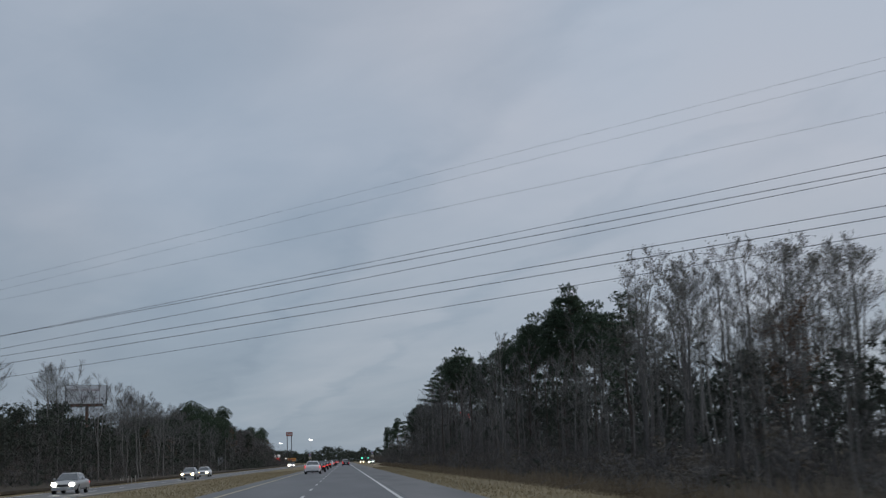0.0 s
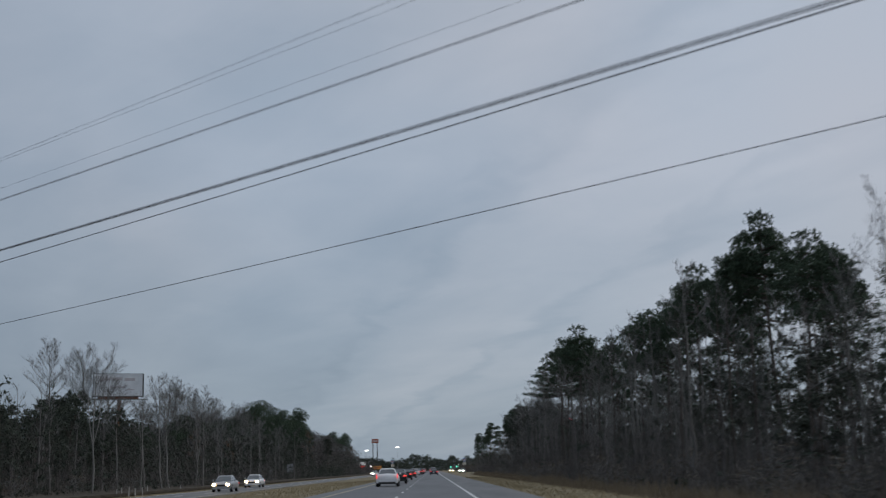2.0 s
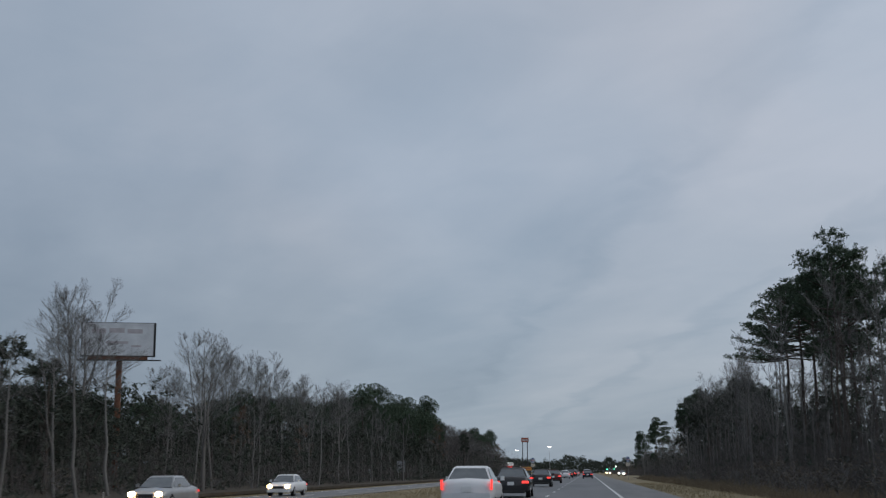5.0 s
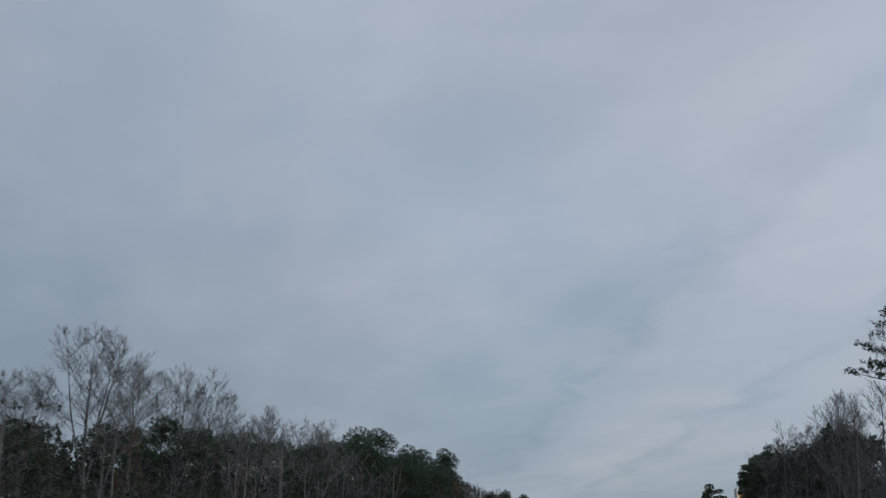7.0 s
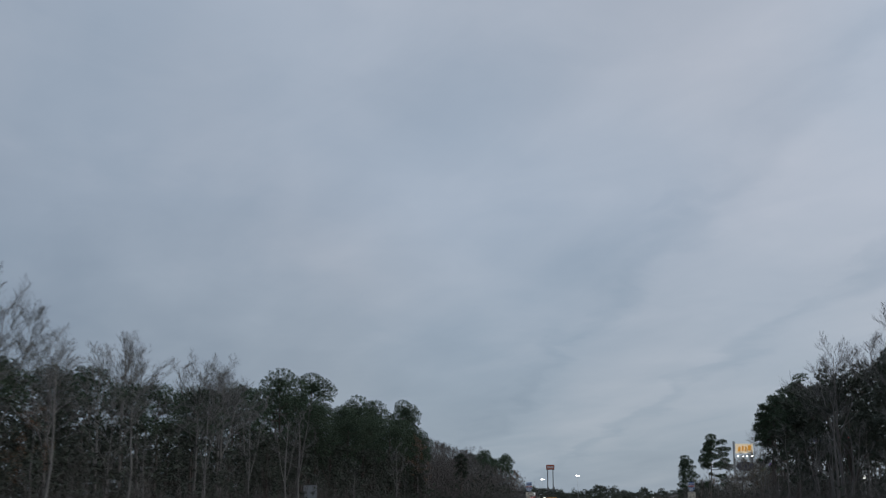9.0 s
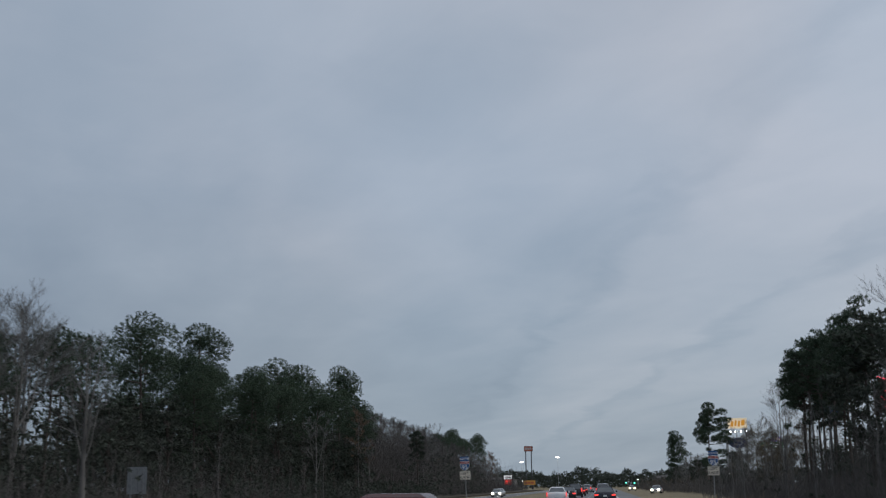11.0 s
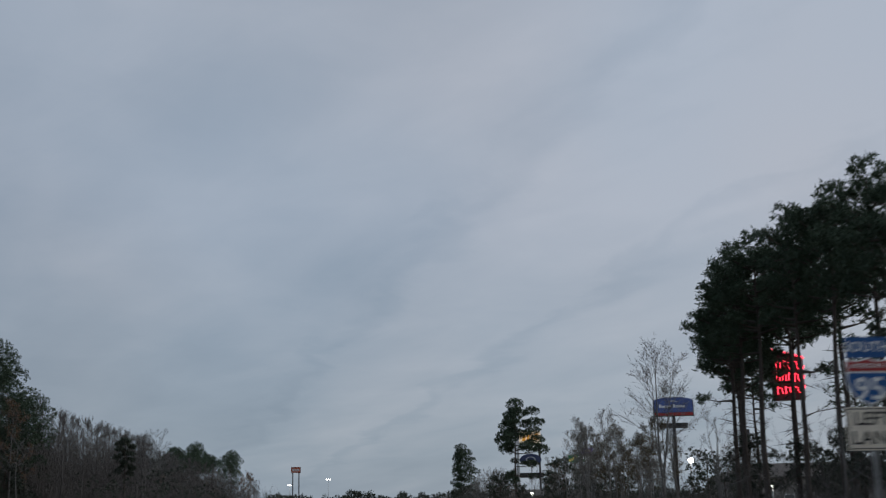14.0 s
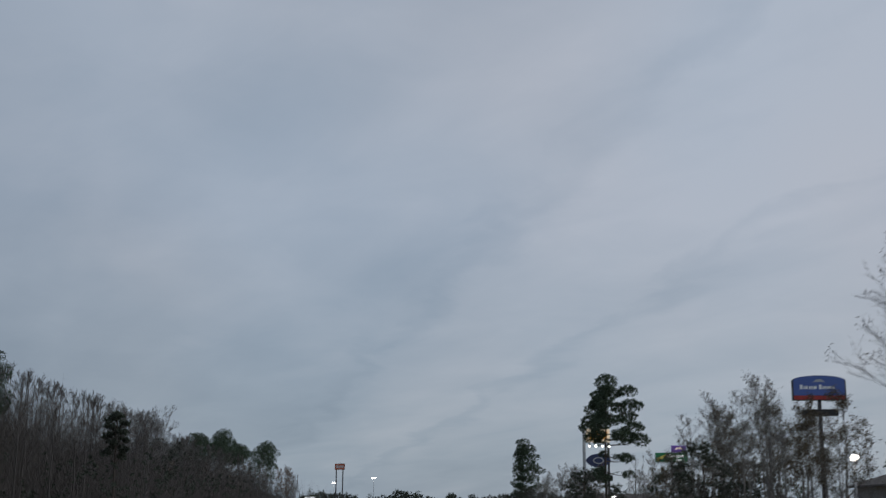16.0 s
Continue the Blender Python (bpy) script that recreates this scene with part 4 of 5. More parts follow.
    D = [(R(9.3, 11.8), y + R(-1, 1), R(0.8, 2.0)) for y in range(16, 210, 3)] + [(R(-26.5, -24.2), y + R(-3, 3), R(0.8, 1.8)) for y in range(64, 240, 8)]
    S = [(R(-33, -26), y + R(-3, 3), R(5, 10)) for y in (*range(80, 290, 16), *range(292, 410, 40))]
    trunks = [(R(12.5, 20), y + R(-1.5, 1.5), R(9.5, 13) if y > 100 else R(8, 11)) for y in range(44, 236, 3)]
    pale = [(-27, 136.4, 12), (-27, 144.2, 8.5), (-26, 148.3, 8), (-28, 158.2, 9.5), (-26, 156.4, 10.5), (-26.5, 161.9, 9.5), (-27, 178.2, 9.5), (-28, 185.9, 8.5), (-27, 195.3, 8.5), (-29, 222.2, 10), (-26.5, 216.4, 9.5), (-26.5, 225.7, 10), (-28, 239.3, 10.5), (-27, 249.1, 10), (-28, 262, 10), (-29, 276, 9.5), (-31, 341, 10), (-32, 378, 9)]
    S += [(R(11.5, 16), y + R(-2, 2), R(5, 8) if y > 90 else R(3, 5)) for y in range(30, 300, 4)]
    S += [(R(9.8, 13), y + R(-2, 2), R(3, 5)) for y in range(300, 345, 5)]
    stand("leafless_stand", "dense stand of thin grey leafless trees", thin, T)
    stand("far_bare_trees", "low grey bare trees along the far road", fillb, FR)
    for kind, spots in ((pines, P), (roundp, D0), (nearp, N), (broad, [(17.8, 195.5, 17.4), (17.9, 203, 17.8)]), (highp, H), (fan, F), (fillp, FP), (farp, FF), (domes, [e for e in E if -43 < e[0] < 23 and e[1] < 530]), (inner, [e for e in E if not (-43 < e[0] < 23 and e[1] < 530)]), (bares, B), (wide, W), (fillb, FB), (leafy, L), (rusty, rust), (dull, DU), (scrub, D), (saplings, S), (slender, pale), (straight, trunks)):
        scatter(kind, spots)
    for ob, _ in thin:
        for o in (*ob.children_recursive, ob):
            bpy.data.objects.remove(o)


build_woods()


def swell(x, y):
    return 0.72 + 0.55 * noise.noise(Vector((x * 0.09, y * 0.075, 3.3))) + 0.25 * noise.noise(Vector((x * 0.4, y * 0.3, 8.1)))


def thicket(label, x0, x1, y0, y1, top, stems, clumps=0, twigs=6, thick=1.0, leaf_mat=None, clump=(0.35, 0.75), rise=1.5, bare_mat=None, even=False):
    """Undergrowth nobody could count: thin stems with ascending twigs, and dark evergreen clumps between them."""
    wood, leaf = Soup(), Soup()
    for i in range(stems):
        x, y = rnd.uniform(x0, x1), rnd.uniform(y0, y1)
        h = top * rnd.uniform(0.72, 1.02) * (0.8 + 0.25 * swell(x, y)) if even else max(0.5, top * (0.22 + 0.95 * rnd.random() ** 1.7) * swell(x, y))
        lean = Vector((rnd.gauss(0, 0.12) * h, rnd.gauss(0, 0.12) * h, h))
        wood.spike((x, y, -0.05), lean, rnd.uniform(0.010, 0.024) * thick)
        for _ in range(twigs):
            g = rnd.uniform(0.2, 0.92)
            w = Vector((rnd.gauss(0, 0.45), rnd.gauss(0, 0.45), rnd.uniform(0.3, 1.1))) * rnd.uniform(0.5, 1.3)
            wood.blade(Vector((x, y, 0)) + lean * g, w, w.cross(jitter(1)).normalized() * rnd.uniform(0.006, 0.012) * thick)
    for i in range(clumps):
        x, y = rnd.uniform(x0, x1), rnd.uniform(y0, y1)
        c = Vector((x, y, 0.15 + top * 0.95 * rnd.random() ** rise * swell(x, y)))
        r = rnd.uniform(*clump)
        burst(leaf, c, r * 0.8, 12, 0.14)
    # stems default to the twig colour that has shade mixed in
    ob = new("thicket", wood.mesh("thicket", bare_mat or M_SHADED_STEM))
    tagged(ob, label, "undergrowth", "undergrowth", "stuff")
    if clumps:
        stuff("foliage", leaf, leaf_mat or M_EVERGREEN, ob)


def build_undergrowth():
    edge, deep = "tangle of thin bare stems at the edge of the woods", "dark evergreen tangle deep in the woods"
    thicket("brown tangle behind the leafless stand", -58, -42, 400, 600, 13.5, 500, 6500, 6, 1.3, leaf_mat=M_UNDER, clump=(0.7, 1.2), rise=0.7)
    for y in range(60, 500, 44):
        pinewood = 290 < y < 400
        thicket(edge, -38, -26, y, y + 44, 8.0 if not pinewood else 4.0, 520 if not pinewood else 130, 500 if not pinewood else 700, 9, clump=(0.3, 0.6), rise=1.6)
        thicket(deep, -54, -38, y, y + 44, 8.5 if y < 190 else 10.5 if y < 400 else 9.0, 420 if y < 400 else 200, 3000 if y < 400 else 0, 6, 1.3, clump=(0.42, 0.72), rise=0.85)
    thicket("grey tangle of distant bare woods", -52, -36, 402, 462, 13.6, 3600, 0, 16, 1.35, even=True)
    thicket("brown-grey tangle of distant bare woods", -48, -34, 462, 590, 11.3, 3200, 900, 14, 1.7, leaf_mat=M_UNDER, even=True)
    thicket("grey tangle of distant bare woods", -58, -28, 500, 690, 9.5, 2600, 0, 7, 2.4)
    for y in range(12, 297, 41):
        thicket(edge, 10.2 if y > 50 else 12.0, 19.0, y, y + 41, 6.0 if y > 90 else 4.2, 620, 110, 10, clump=(0.25, 0.5), rise=1.8)
        thicket(deep, 20, 38, y, y + 41, 8.0 if y < 80 else 11.0 if y < 130 else 12.5, 420, 1100 if y < 80 else 1700, 6, 1.3, clump=(0.38, 0.68), rise=1.0)
    thicket("low brush and thin stems under the pines", 10.5, 30, 299, 345, 3.0, 1300, 0, 9)
    thicket("grey scrub of thin bare stems beside the road", 14, 34, 352, 540, 3.6, 2200, 0, 8, 1.4)
    thicket("grey scrub of thin bare stems beside the road", 11, 30, 432, 690, 4.2, 1500, 500, 8, 1.8, leaf_mat=M_UNDER, clump=(0.4, 0.8), rise=1.6)
    far = Soup()
    for i in range(12000):
        x, y = rnd.uniform(-150, 290), rnd.uniform(965, 1050)
        top = 9.0 + 5.0 * noise.noise(Vector((x * 0.045, y * 0.02, 5))) + 3.0 * noise.noise(Vector((x * 0.16, 2, 5)))
        burst(far, (x, y, top * rnd.random() ** 0.7), rnd.uniform(1.0, 1.7), 9, 0.2)
    tagged(new("far_woods", far.mesh("far_woods", M_EVERGREEN)), "far dark woods along the horizon", "woods", "", "stuff")
    brush = Soup()
    for i in range(11000):
        x, y = 8.4 + abs(rnd.gauss(0, 1.1)), rnd.uniform(12, 300)
        h = rnd.uniform(0.35, 1.1) * (0.7 + 0.6 * noise.noise(Vector((x, y * 0.15, 1))))
        brush.spike((x, y, 0), Vector((rnd.gauss(0, 0.14), rnd.gauss(0, 0.14), h)), rnd.uniform(0.010, 0.02))
    tagged(new("brush", brush.mesh("brush", M_STRAW)), "rusty broomsedge and brush along the verge", "brush", "verge brush", "stuff")
    grass = Soup()
    for x0, x1, count in ((4.85, 8.6, 9000), (-15.8, -6.6, 14000), (-23.2, -22.1, 1500)):
        for i in range(count):
            x, y = rnd.uniform(x0, x1), 15 + 210 * rnd.random() ** 1.3
            d = Vector((rnd.gauss(0, 0.06), rnd.gauss(0, 0.06), rnd.uniform(0.06, 0.20)))
            z = -0.02 if x > 0 else -0.30 if x < -16 else max(-0.35, (x + 7) * 0.06 - 0.03)
            grass.blade((x, y, z), d, (rnd.uniform(0.01, 0.025), rnd.uniform(-0.01, 0.01), 0))
    tagged(new("grass", grass.mesh("grass", M_BLADES)), "short dry tan grass on the verges and median", "grass", "", "stuff")
    for x, y, a in ((9.0, 47, 20), (9.3, 38.5, -35), (9.1, 55, 60), (9.6, 34, 10), (10.0, 62, -15), (9.4, 73, 40)):
        b = Soup().tube([(-0.5, 0, 0.12), (-0.1, 0.08, 0.2), (0.45, -0.05, 0.3)], [0.05, 0.042, 0.02], 6, True)
        b.tube([(0.1, 0.02, 0.24), (0.3, 0.25, 0.45)], [0.025, 0.008], 5)
        ob = part("fallen_branch", b, M_BARK, smooth=True)
        ob.matrix_basis = place(x, y, -0.03, a)
        tagged(ob, "pale fallen branch lying in the brush", "branch", "fallen branches")


build_undergrowth()


# ---- overhead cables and the billboard ----
def cables():
    rows = ((89.5, 15.7, -0.86, 0.050), (69.9, 12.3, -0.836, 0.043), (81.5, 13.4, -0.83, 0.058), (72.2, 11.0, -0.86, 0.036),
            (68.6, 10.0, -0.85, 0.040), (87.9, 11.3, -0.847, 0.046), (91.0, 20.7, -0.755, 0.078), (73.0, 15.5, -0.93, 0.020), (85.4, 20.3, -0.788, 0.070))
    for i, (y, z, k, m) in enumerate(rows):
        s = Soup()
        r = 0.018 if i < 6 else 0.007
        s.tube([(x, y + k * x, z + m * x + 0.00012 * x * x) for x in range(-130, 101, 10)], [r] * 24, 5)
        ob = part("power_cable", s, M_CABLE, smooth=True)
        tagged(ob, "thin dark power cable strung across the highway", "cable", "power cables")
    # the poles that carry them stand far off among the trees
    for x, y in ((-130, 183), (100, 4)):
        p = thing("utility_pole", "tall weathered wooden utility pole with crossarms", "utility pole", "utility poles", place(x, y, 0, 50))
        part("pole", Soup().tube([(0, 0, -0.3), (0, 0, 29)], [0.22, 0.13], 10, True), M_WOODPOLE, p, smooth=True)
        for z, w in ((11, 9), (15, 9), (22, 9)):
            part("crossarm", Soup().box((-w, -0.08, z), (w, 0.08, z + 0.2)), M_WOODPOLE, p)


cables()


def billboard():
    b = thing("billboard", "weathered pale billboard on a rusty steel column above the trees", "billboard", "", place(-41.7, 200.1, 0, 16, 0.9, 0.998))
    W, z0, z1 = 3.6, 11.75, 14.85
    part("column", Soup().tube([(0.2, 0.25, -0.3), (0.2, 0.25, z0 - 0.2)], [0.32, 0.30], 12, True), M_RUST, b, smooth=True)
    part("back_frame", Soup().box((-W, 0.06, z0), (W, 0.55, z1), 0.03), M_DARK_STEEL, b)
    board = part("face", Soup().box((-W + 0.08, 0.0, z0 + 0.08), (W - 0.1, 0.056, z1 - 0.06)), M_BOARD, b)
    for x0, x1, z, h in ((-2.6, -1.2, 13.85, 0.42), (-0.9, 0.6, 13.9, 0.42), (0.9, 2.4, 13.85, 0.4), (-1.2, 1.0, 12.9, 0.22), (1.3, 2.3, 12.6, 0.18)):
        part("faded_lettering", Soup().box((x0, -0.006, z), (x1, -0.001, z + h)), M_FADED, board)
    part("right_trim", Soup().box((W, -0.02, z0), (W + 0.10, 0.57, z1)), M_SIGN_BLACK, b)
    part("beam", Soup().box((-W * 0.8, -0.05, z0 - 0.32), (W * 0.82, 0.4, z0 - 0.02)), M_RUST, b)
    walkway = part("walkway", Soup().box((-W - 0.3, -0.75, z0 - 0.42), (W + 0.75, -0.08, z0 - 0.35)), M_DARK_STEEL, b)
    for i in range(6):
        x = -W + 0.3 + i * 1.35
        part("bracket", Soup().tube([(x, 0.1, z0 - 0.05), (x, -0.7, z0 - 0.40)], [0.035, 0.03], 5), M_DARK_STEEL, walkway)


billboard()


# ---- road signs ----
def shield_outline(w, h):
    pts = []
    for i in range(7):
        f = i / 6
        pts.append((-w / 2 + w * f, h / 2 - 0.05 * h * math.sin(math.pi * 2 * abs(f - 0.5)) + 0.03 * h * (1 - abs(2 * f - 1))))
    side = [(0.50, 0.22), (0.505, 0.02), (0.45, -0.17), (0.33, -0.32), (0.17, -0.43)]
    pts += [(w * x, h * z) for x, z in side] + [(0, -h / 2)] + [(-w * x, h * z) for x, z in reversed(side)]
    return pts


def route_sign(x, y, low, lean, label):
    s = thing("interstate_sign", label, "road sign", "route signs", Matrix.Translation((x, y, 0)) @ Euler((0, radians(lean), 0)).to_matrix().to_4x4() @ Matrix.Diagonal((0.85, 0.85, 0.85, 1)))
    post = Soup()
    post.box((-0.03, 0.012, -0.3), (0.03, 0.05, low + 1.5), 0.008)
    part("post", post, M_STEEL, s)
    plaque = part("lane_plaque", Soup().box((-0.38, -0.006, low), (0.38, 0.004, low + 0.60)), M_SIGN_CREAM, s, "cream plaque with black lettering")
    rim = Soup()
    for a, b in (((-0.36, low + 0.018), (0.36, low + 0.032)), ((-0.36, low + 0.568), (0.36, low + 0.582)), ((-0.36, low + 0.033), (-0.346, low + 0.567)), ((0.346, low + 0.033), (0.36, low + 0.567))):
        rim.box((a[0], -0.010, a[1]), (b[0], -0.007, b[1]))
    part("border", rim, M_SIGN_BLACK, plaque)
    for word, z in (("LEFT", 0.43), ("LANE", 0.165)):
        o = part("lettering", text_mesh(word, 0.26, M_SIGN_BLACK, "lettering"), None, plaque)
        o.location = (0, -0.011, low + z)
    z = low + 0.95
    sh = part("shield", Soup().slab([(px, pz + z) for px, pz in shield_outline(0.65, 0.65)], -0.006, 0.004), M_SIGN_WHITE, s, "white-rimmed interstate shield")
    field = [(px * 0.93, pz * 0.93 + z) for px, pz in shield_outline(0.65, 0.65)]
    low_field = [(px, min(pz, z + 0.125)) for px, pz in field]
    part("blue_field", Soup().slab([p for i, p in enumerate(low_field) if i in (0, 6) or i > 6], -0.010, -0.007), M_SIGN_BLUE, sh)
    band = [p for p in field[:7]] + [(0.302, z + 0.15), (-0.302, z + 0.15)]
    part("red_band", Soup().slab(band, -0.010, -0.007), M_SIGN_RED, sh)
    o = part("route_number", text_mesh("95", 0.44, M_SIGN_WHITE, "route_number"), None, sh)
    o.location = (0, -0.013, z - 0.11)
    o = part("lettering", text_mesh("INTERSTATE", 0.085, M_SIGN_WHITE, "lettering"), None, sh)
    o.location = (0, -0.013, z + 0.225)
    zt = low + 1.295
    top = part("direction_plate", Soup().box((-0.305, -0.006, zt), (0.305, 0.004, zt + 0.29)), M_SIGN_BLUE, s, "blue direction plate with white lettering")
    o = part("lettering", text_mesh("SOUTH", 0.2, M_SIGN_WHITE, "lettering"), None, top)
    o.location = (0, -0.011, zt + 0.145)


route_sign(6.38, 279.5, 2.38, 0, "interstate route sign with a cream lane plaque on a steel post")
route_sign(-7.82, 282.4, 2.33, -2.5, "leaning interstate route sign with a cream lane plaque")


def sign_back(x, y, w, z0, z1, label, posts=2):
    s = thing("sign_seen_from_behind", label, "road sign", "signs facing away", place(x, y))
    part("panel", Soup().box((-w / 2, 0, z0), (w / 2, 0.012, z1), 0.003), M_SIGN_BACK, s)
    for k in range(posts):
        px = (k - (posts - 1) / 2) * w * 0.6
        part("post", Soup().box((px - 0.04, -0.06, -0.2), (px + 0.04, -0.008, z1 - 0.05), 0.01), M_STEEL, s)


sign_back(-28.4, 282.5, 1.25, 1.35, 3.0, "square grey sign seen from behind on two posts")
sign_back(-29.5, 262.0, 0.45, 1.25, 1.75, "small grey sign seen from behind on a post", 1)


# ---- vehicles ----
def car(name, label, paint, kind, m, head=None, lit_tail=True, group="traffic", tall_lamps=False):
    """A car facing +y from its own origin on the road, with body, windows, wheels and lamps."""
    c = thing(name, label, "car", group, m)
    suv = kind == "suv"
    L, W, H = (4.75, 1.90, 1.74) if suv else (4.80, 1.84, 1.44)
    hw, belt, sill = W / 2, H * 0.61, 0.28
    # stations from tail to nose: y, half width, height of the shoulder, height of the deck
    if suv:
        st = [(-L / 2, 0.84, 0.62, 0.95), (-L / 2 + 0.10, 0.95, 0.86, 1.06), (-L / 2 + 0.7, 1.0, 0.90, 1.07), (-0.6, 1.0, 0.92, 1.07), (0.75, 1.0, 0.94, 1.06), (1.35, 0.99, 0.93, 1.02), (L / 2 - 0.25, 0.95, 0.85, 0.95), (L / 2, 0.80, 0.60, 0.72)]
    else:
        st = [(-L / 2, 0.80, 0.56, 0.80), (-L / 2 + 0.12, 0.93, 0.78, 0.95), (-L / 2 + 0.75, 1.0, 0.83, 1.0), (-0.7, 1.0, 0.82, 0.92), (0.7, 1.0, 0.81, 0.90), (1.15, 0.99, 0.80, 0.90), (L / 2 - 0.3, 0.94, 0.70, 0.78), (L / 2, 0.76, 0.50, 0.60)]
    body = Soup()
    for y, w, sh, dk in st:
        x = hw * w
        ring = [(x * 0.90, sill), (x * 0.985, sill + 0.14), (x, (sill + sh) * 0.55), (x * 0.985, sh), (x * 0.93, sh + (dk - sh) * 0.65), (x * 0.76, dk), (0, dk + 0.04)]
        body.v += [(a, y, b) for a, b in ring] + [(-a, y, b) for a, b in reversed(ring[:-1])]
    n = 13
    for i in range(len(st) - 1):
        for k in range(n):
            body.f.append((i * n + k, (i + 1) * n + k, (i + 1) * n + (k + 1) % n, i * n + (k + 1) % n))
    body.f.append(tuple(range(n)))
    body.f.append(tuple(range((len(st) - 1) * n, len(st) * n))[::-1])
    part("body", body, paint, c, smooth=True)
    # cabin: rear glass, sides, windscreen, and a domed roof on it
    b0, b1 = (-L / 2 + 0.12, 1.20) if suv else (-L / 2 + 0.72, 1.10)
    r0, r1 = (-L / 2 + 0.38, 0.42) if suv else (-1.05, 0.30)
    zb, zr = (1.06 if suv else 0.92), H - 0.06
    wb, wr = (hw * 0.90, hw * 0.70) if suv else (hw * 0.86, hw * 0.62)
    lo = [(-wb, b0), (wb, b0), (wb, b1), (-wb, b1)]
    hi = [(-wr, r0), (wr, r0), (wr, r1), (-wr, r1)]

    def pane(i, j, inset, name, out):
        a, b, p, q = (Vector((*lo[i], zb)), Vector((*lo[j], zb)), Vector((*hi[j], zr)), Vector((*hi[i], zr)))
        mid = (a + b + p + q) / 4
        nrm = (b - a).cross(p - b).normalized()
        s = Soup()
        pts = [mid + (v - mid) * inset for v in (a, b, p, q)]
        s.v = [tuple(v + nrm * out) for v in pts] + [tuple(v - nrm * 0.02) for v in pts]
        s.f = [(0, 1, 2, 3), (7, 6, 5, 4), (0, 4, 5, 1), (1, 5, 6, 2), (2, 6, 7, 3), (3, 7, 4, 0)]
        part(name, s, M_SKY_GREY_GLASS, c)

    cab = Soup()
    cab.v = [(x, y, zb - 0.06) for x, y in lo] + [(x, y, zr) for x, y in hi] + [(x * 0.8, y * 0.86 - 0.02, H) for x, y in hi]
    for k in range(4):
        j = (k + 1) % 4
        cab.f += [(k, j, 4 + j, 4 + k), (4 + k, 4 + j, 8 + j, 8 + k)]
    cab.f.append((8, 9, 10, 11))
    part("cabin_shell", cab, paint, c)
    pane(0, 1, 0.90, "rear_window", 0.006)
    pane(2, 3, 0.92, "windscreen", 0.006)
    pane(1, 2, 0.86, "side_window", 0.006)
    pane(3, 0, 0.86, "side_window", 0.006)
    rear = -L / 2
    part("rear_bumper", Soup().box((-hw * 0.90, rear - 0.07, 0.30), (hw * 0.90, rear + 0.12, 0.56), 0.05), paint, c, smooth=False)
    part("lower_valance", Soup().box((-hw * 0.74, rear - 0.085, 0.22), (hw * 0.74, rear + 0.05, 0.38), 0.03), M_PLASTIC, c)
    part("front_bumper", Soup().box((-hw * 0.84, -rear - 0.12, 0.26), (hw * 0.84, -rear + 0.07, 0.48), 0.05), paint, c)
    part("grille", Soup().box((-hw * 0.42, -rear - 0.05, 0.50), (hw * 0.42, -rear + 0.03, 0.66), 0.02), M_PLASTIC, c)
    plate = part("plate", Soup().box((-0.16, rear - 0.10 if suv else rear - 0.05, 0.60 if not suv else 0.74), (0.16, rear - 0.02, 0.76 if not suv else 0.90)), M_SIGN_WHITE, c)
    zl = 0.98 if suv else 0.74
    for s in (-1, 1):
        tl = Soup().box((min(s * hw * 0.58, s * hw * 0.93), rear - 0.02, zl - (0.12 if suv else 0.055)), (max(s * hw * 0.58, s * hw * 0.93) if not suv else max(s * hw * 0.78, s * hw * 0.94), rear + 0.16, zl + (0.16 if suv else 0.065)), 0.02)
        if tall_lamps:
            tl = Soup().box((min(s * hw * 0.86, s * hw * 0.935), rear - 0.03, 0.66), (max(s * hw * 0.86, s * hw * 0.935), rear + 0.12, 0.99), 0.03)
        elif suv:
            tl = Soup().box((min(s * hw * 0.80, s * hw * 0.95), rear - 0.02, 0.72), (max(s * hw * 0.80, s * hw * 0.95), rear + 0.2, 1.16), 0.03)
        part("tail_light", tl, M_TAIL if lit_tail else M_SIGN_RED, c, "lit red tail lamp" if lit_tail else "red tail lamp")
        hl = Soup().ball((s * hw * 0.66, -rear - 0.06, 0.66 if not suv else 0.76), 0.16, 10, 6, 0.8)
        part("headlight", hl, head or M_RIM, c, "bright lit headlamp" if head else "clear headlamp")
        part("door_mirror", Soup().box((min(s * hw * 0.98, s * hw * 1.13), 0.62, zb + 0.02), (max(s * hw * 0.98, s * hw * 1.13), 0.74, zb + 0.17), 0.03), paint, c)
        for y in (-1.38, 1.40):
            r = 0.36 if suv else 0.325
            tyre = Soup()
            x0, x1 = s * (hw - 0.24), s * (hw - 0.015)
            tyre.tube([(x0, y, r), (x0 * 0.97 + x1 * 0.03, y, r), (x1 * 0.97 + x0 * 0.03, y, r), (x1, y, r)], [r * 0.90, r, r, r * 0.90], 20, True)
            w = part("wheel", tyre, M_TYRE, c, smooth=False)
            part("rim", Soup().tube([(x1 - s * 0.02, y, r), (x1 + s * 0.006, y, r)], [r * 0.66, r * 0.60], 14, True), M_RIM, w)
    if not suv and lit_tail:
        part("brake_lamp", Soup().box((-0.16, b0 + 0.06, zb + 0.03), (0.16, b0 + 0.12, zb + 0.06)), M_TAIL, c)
    return c


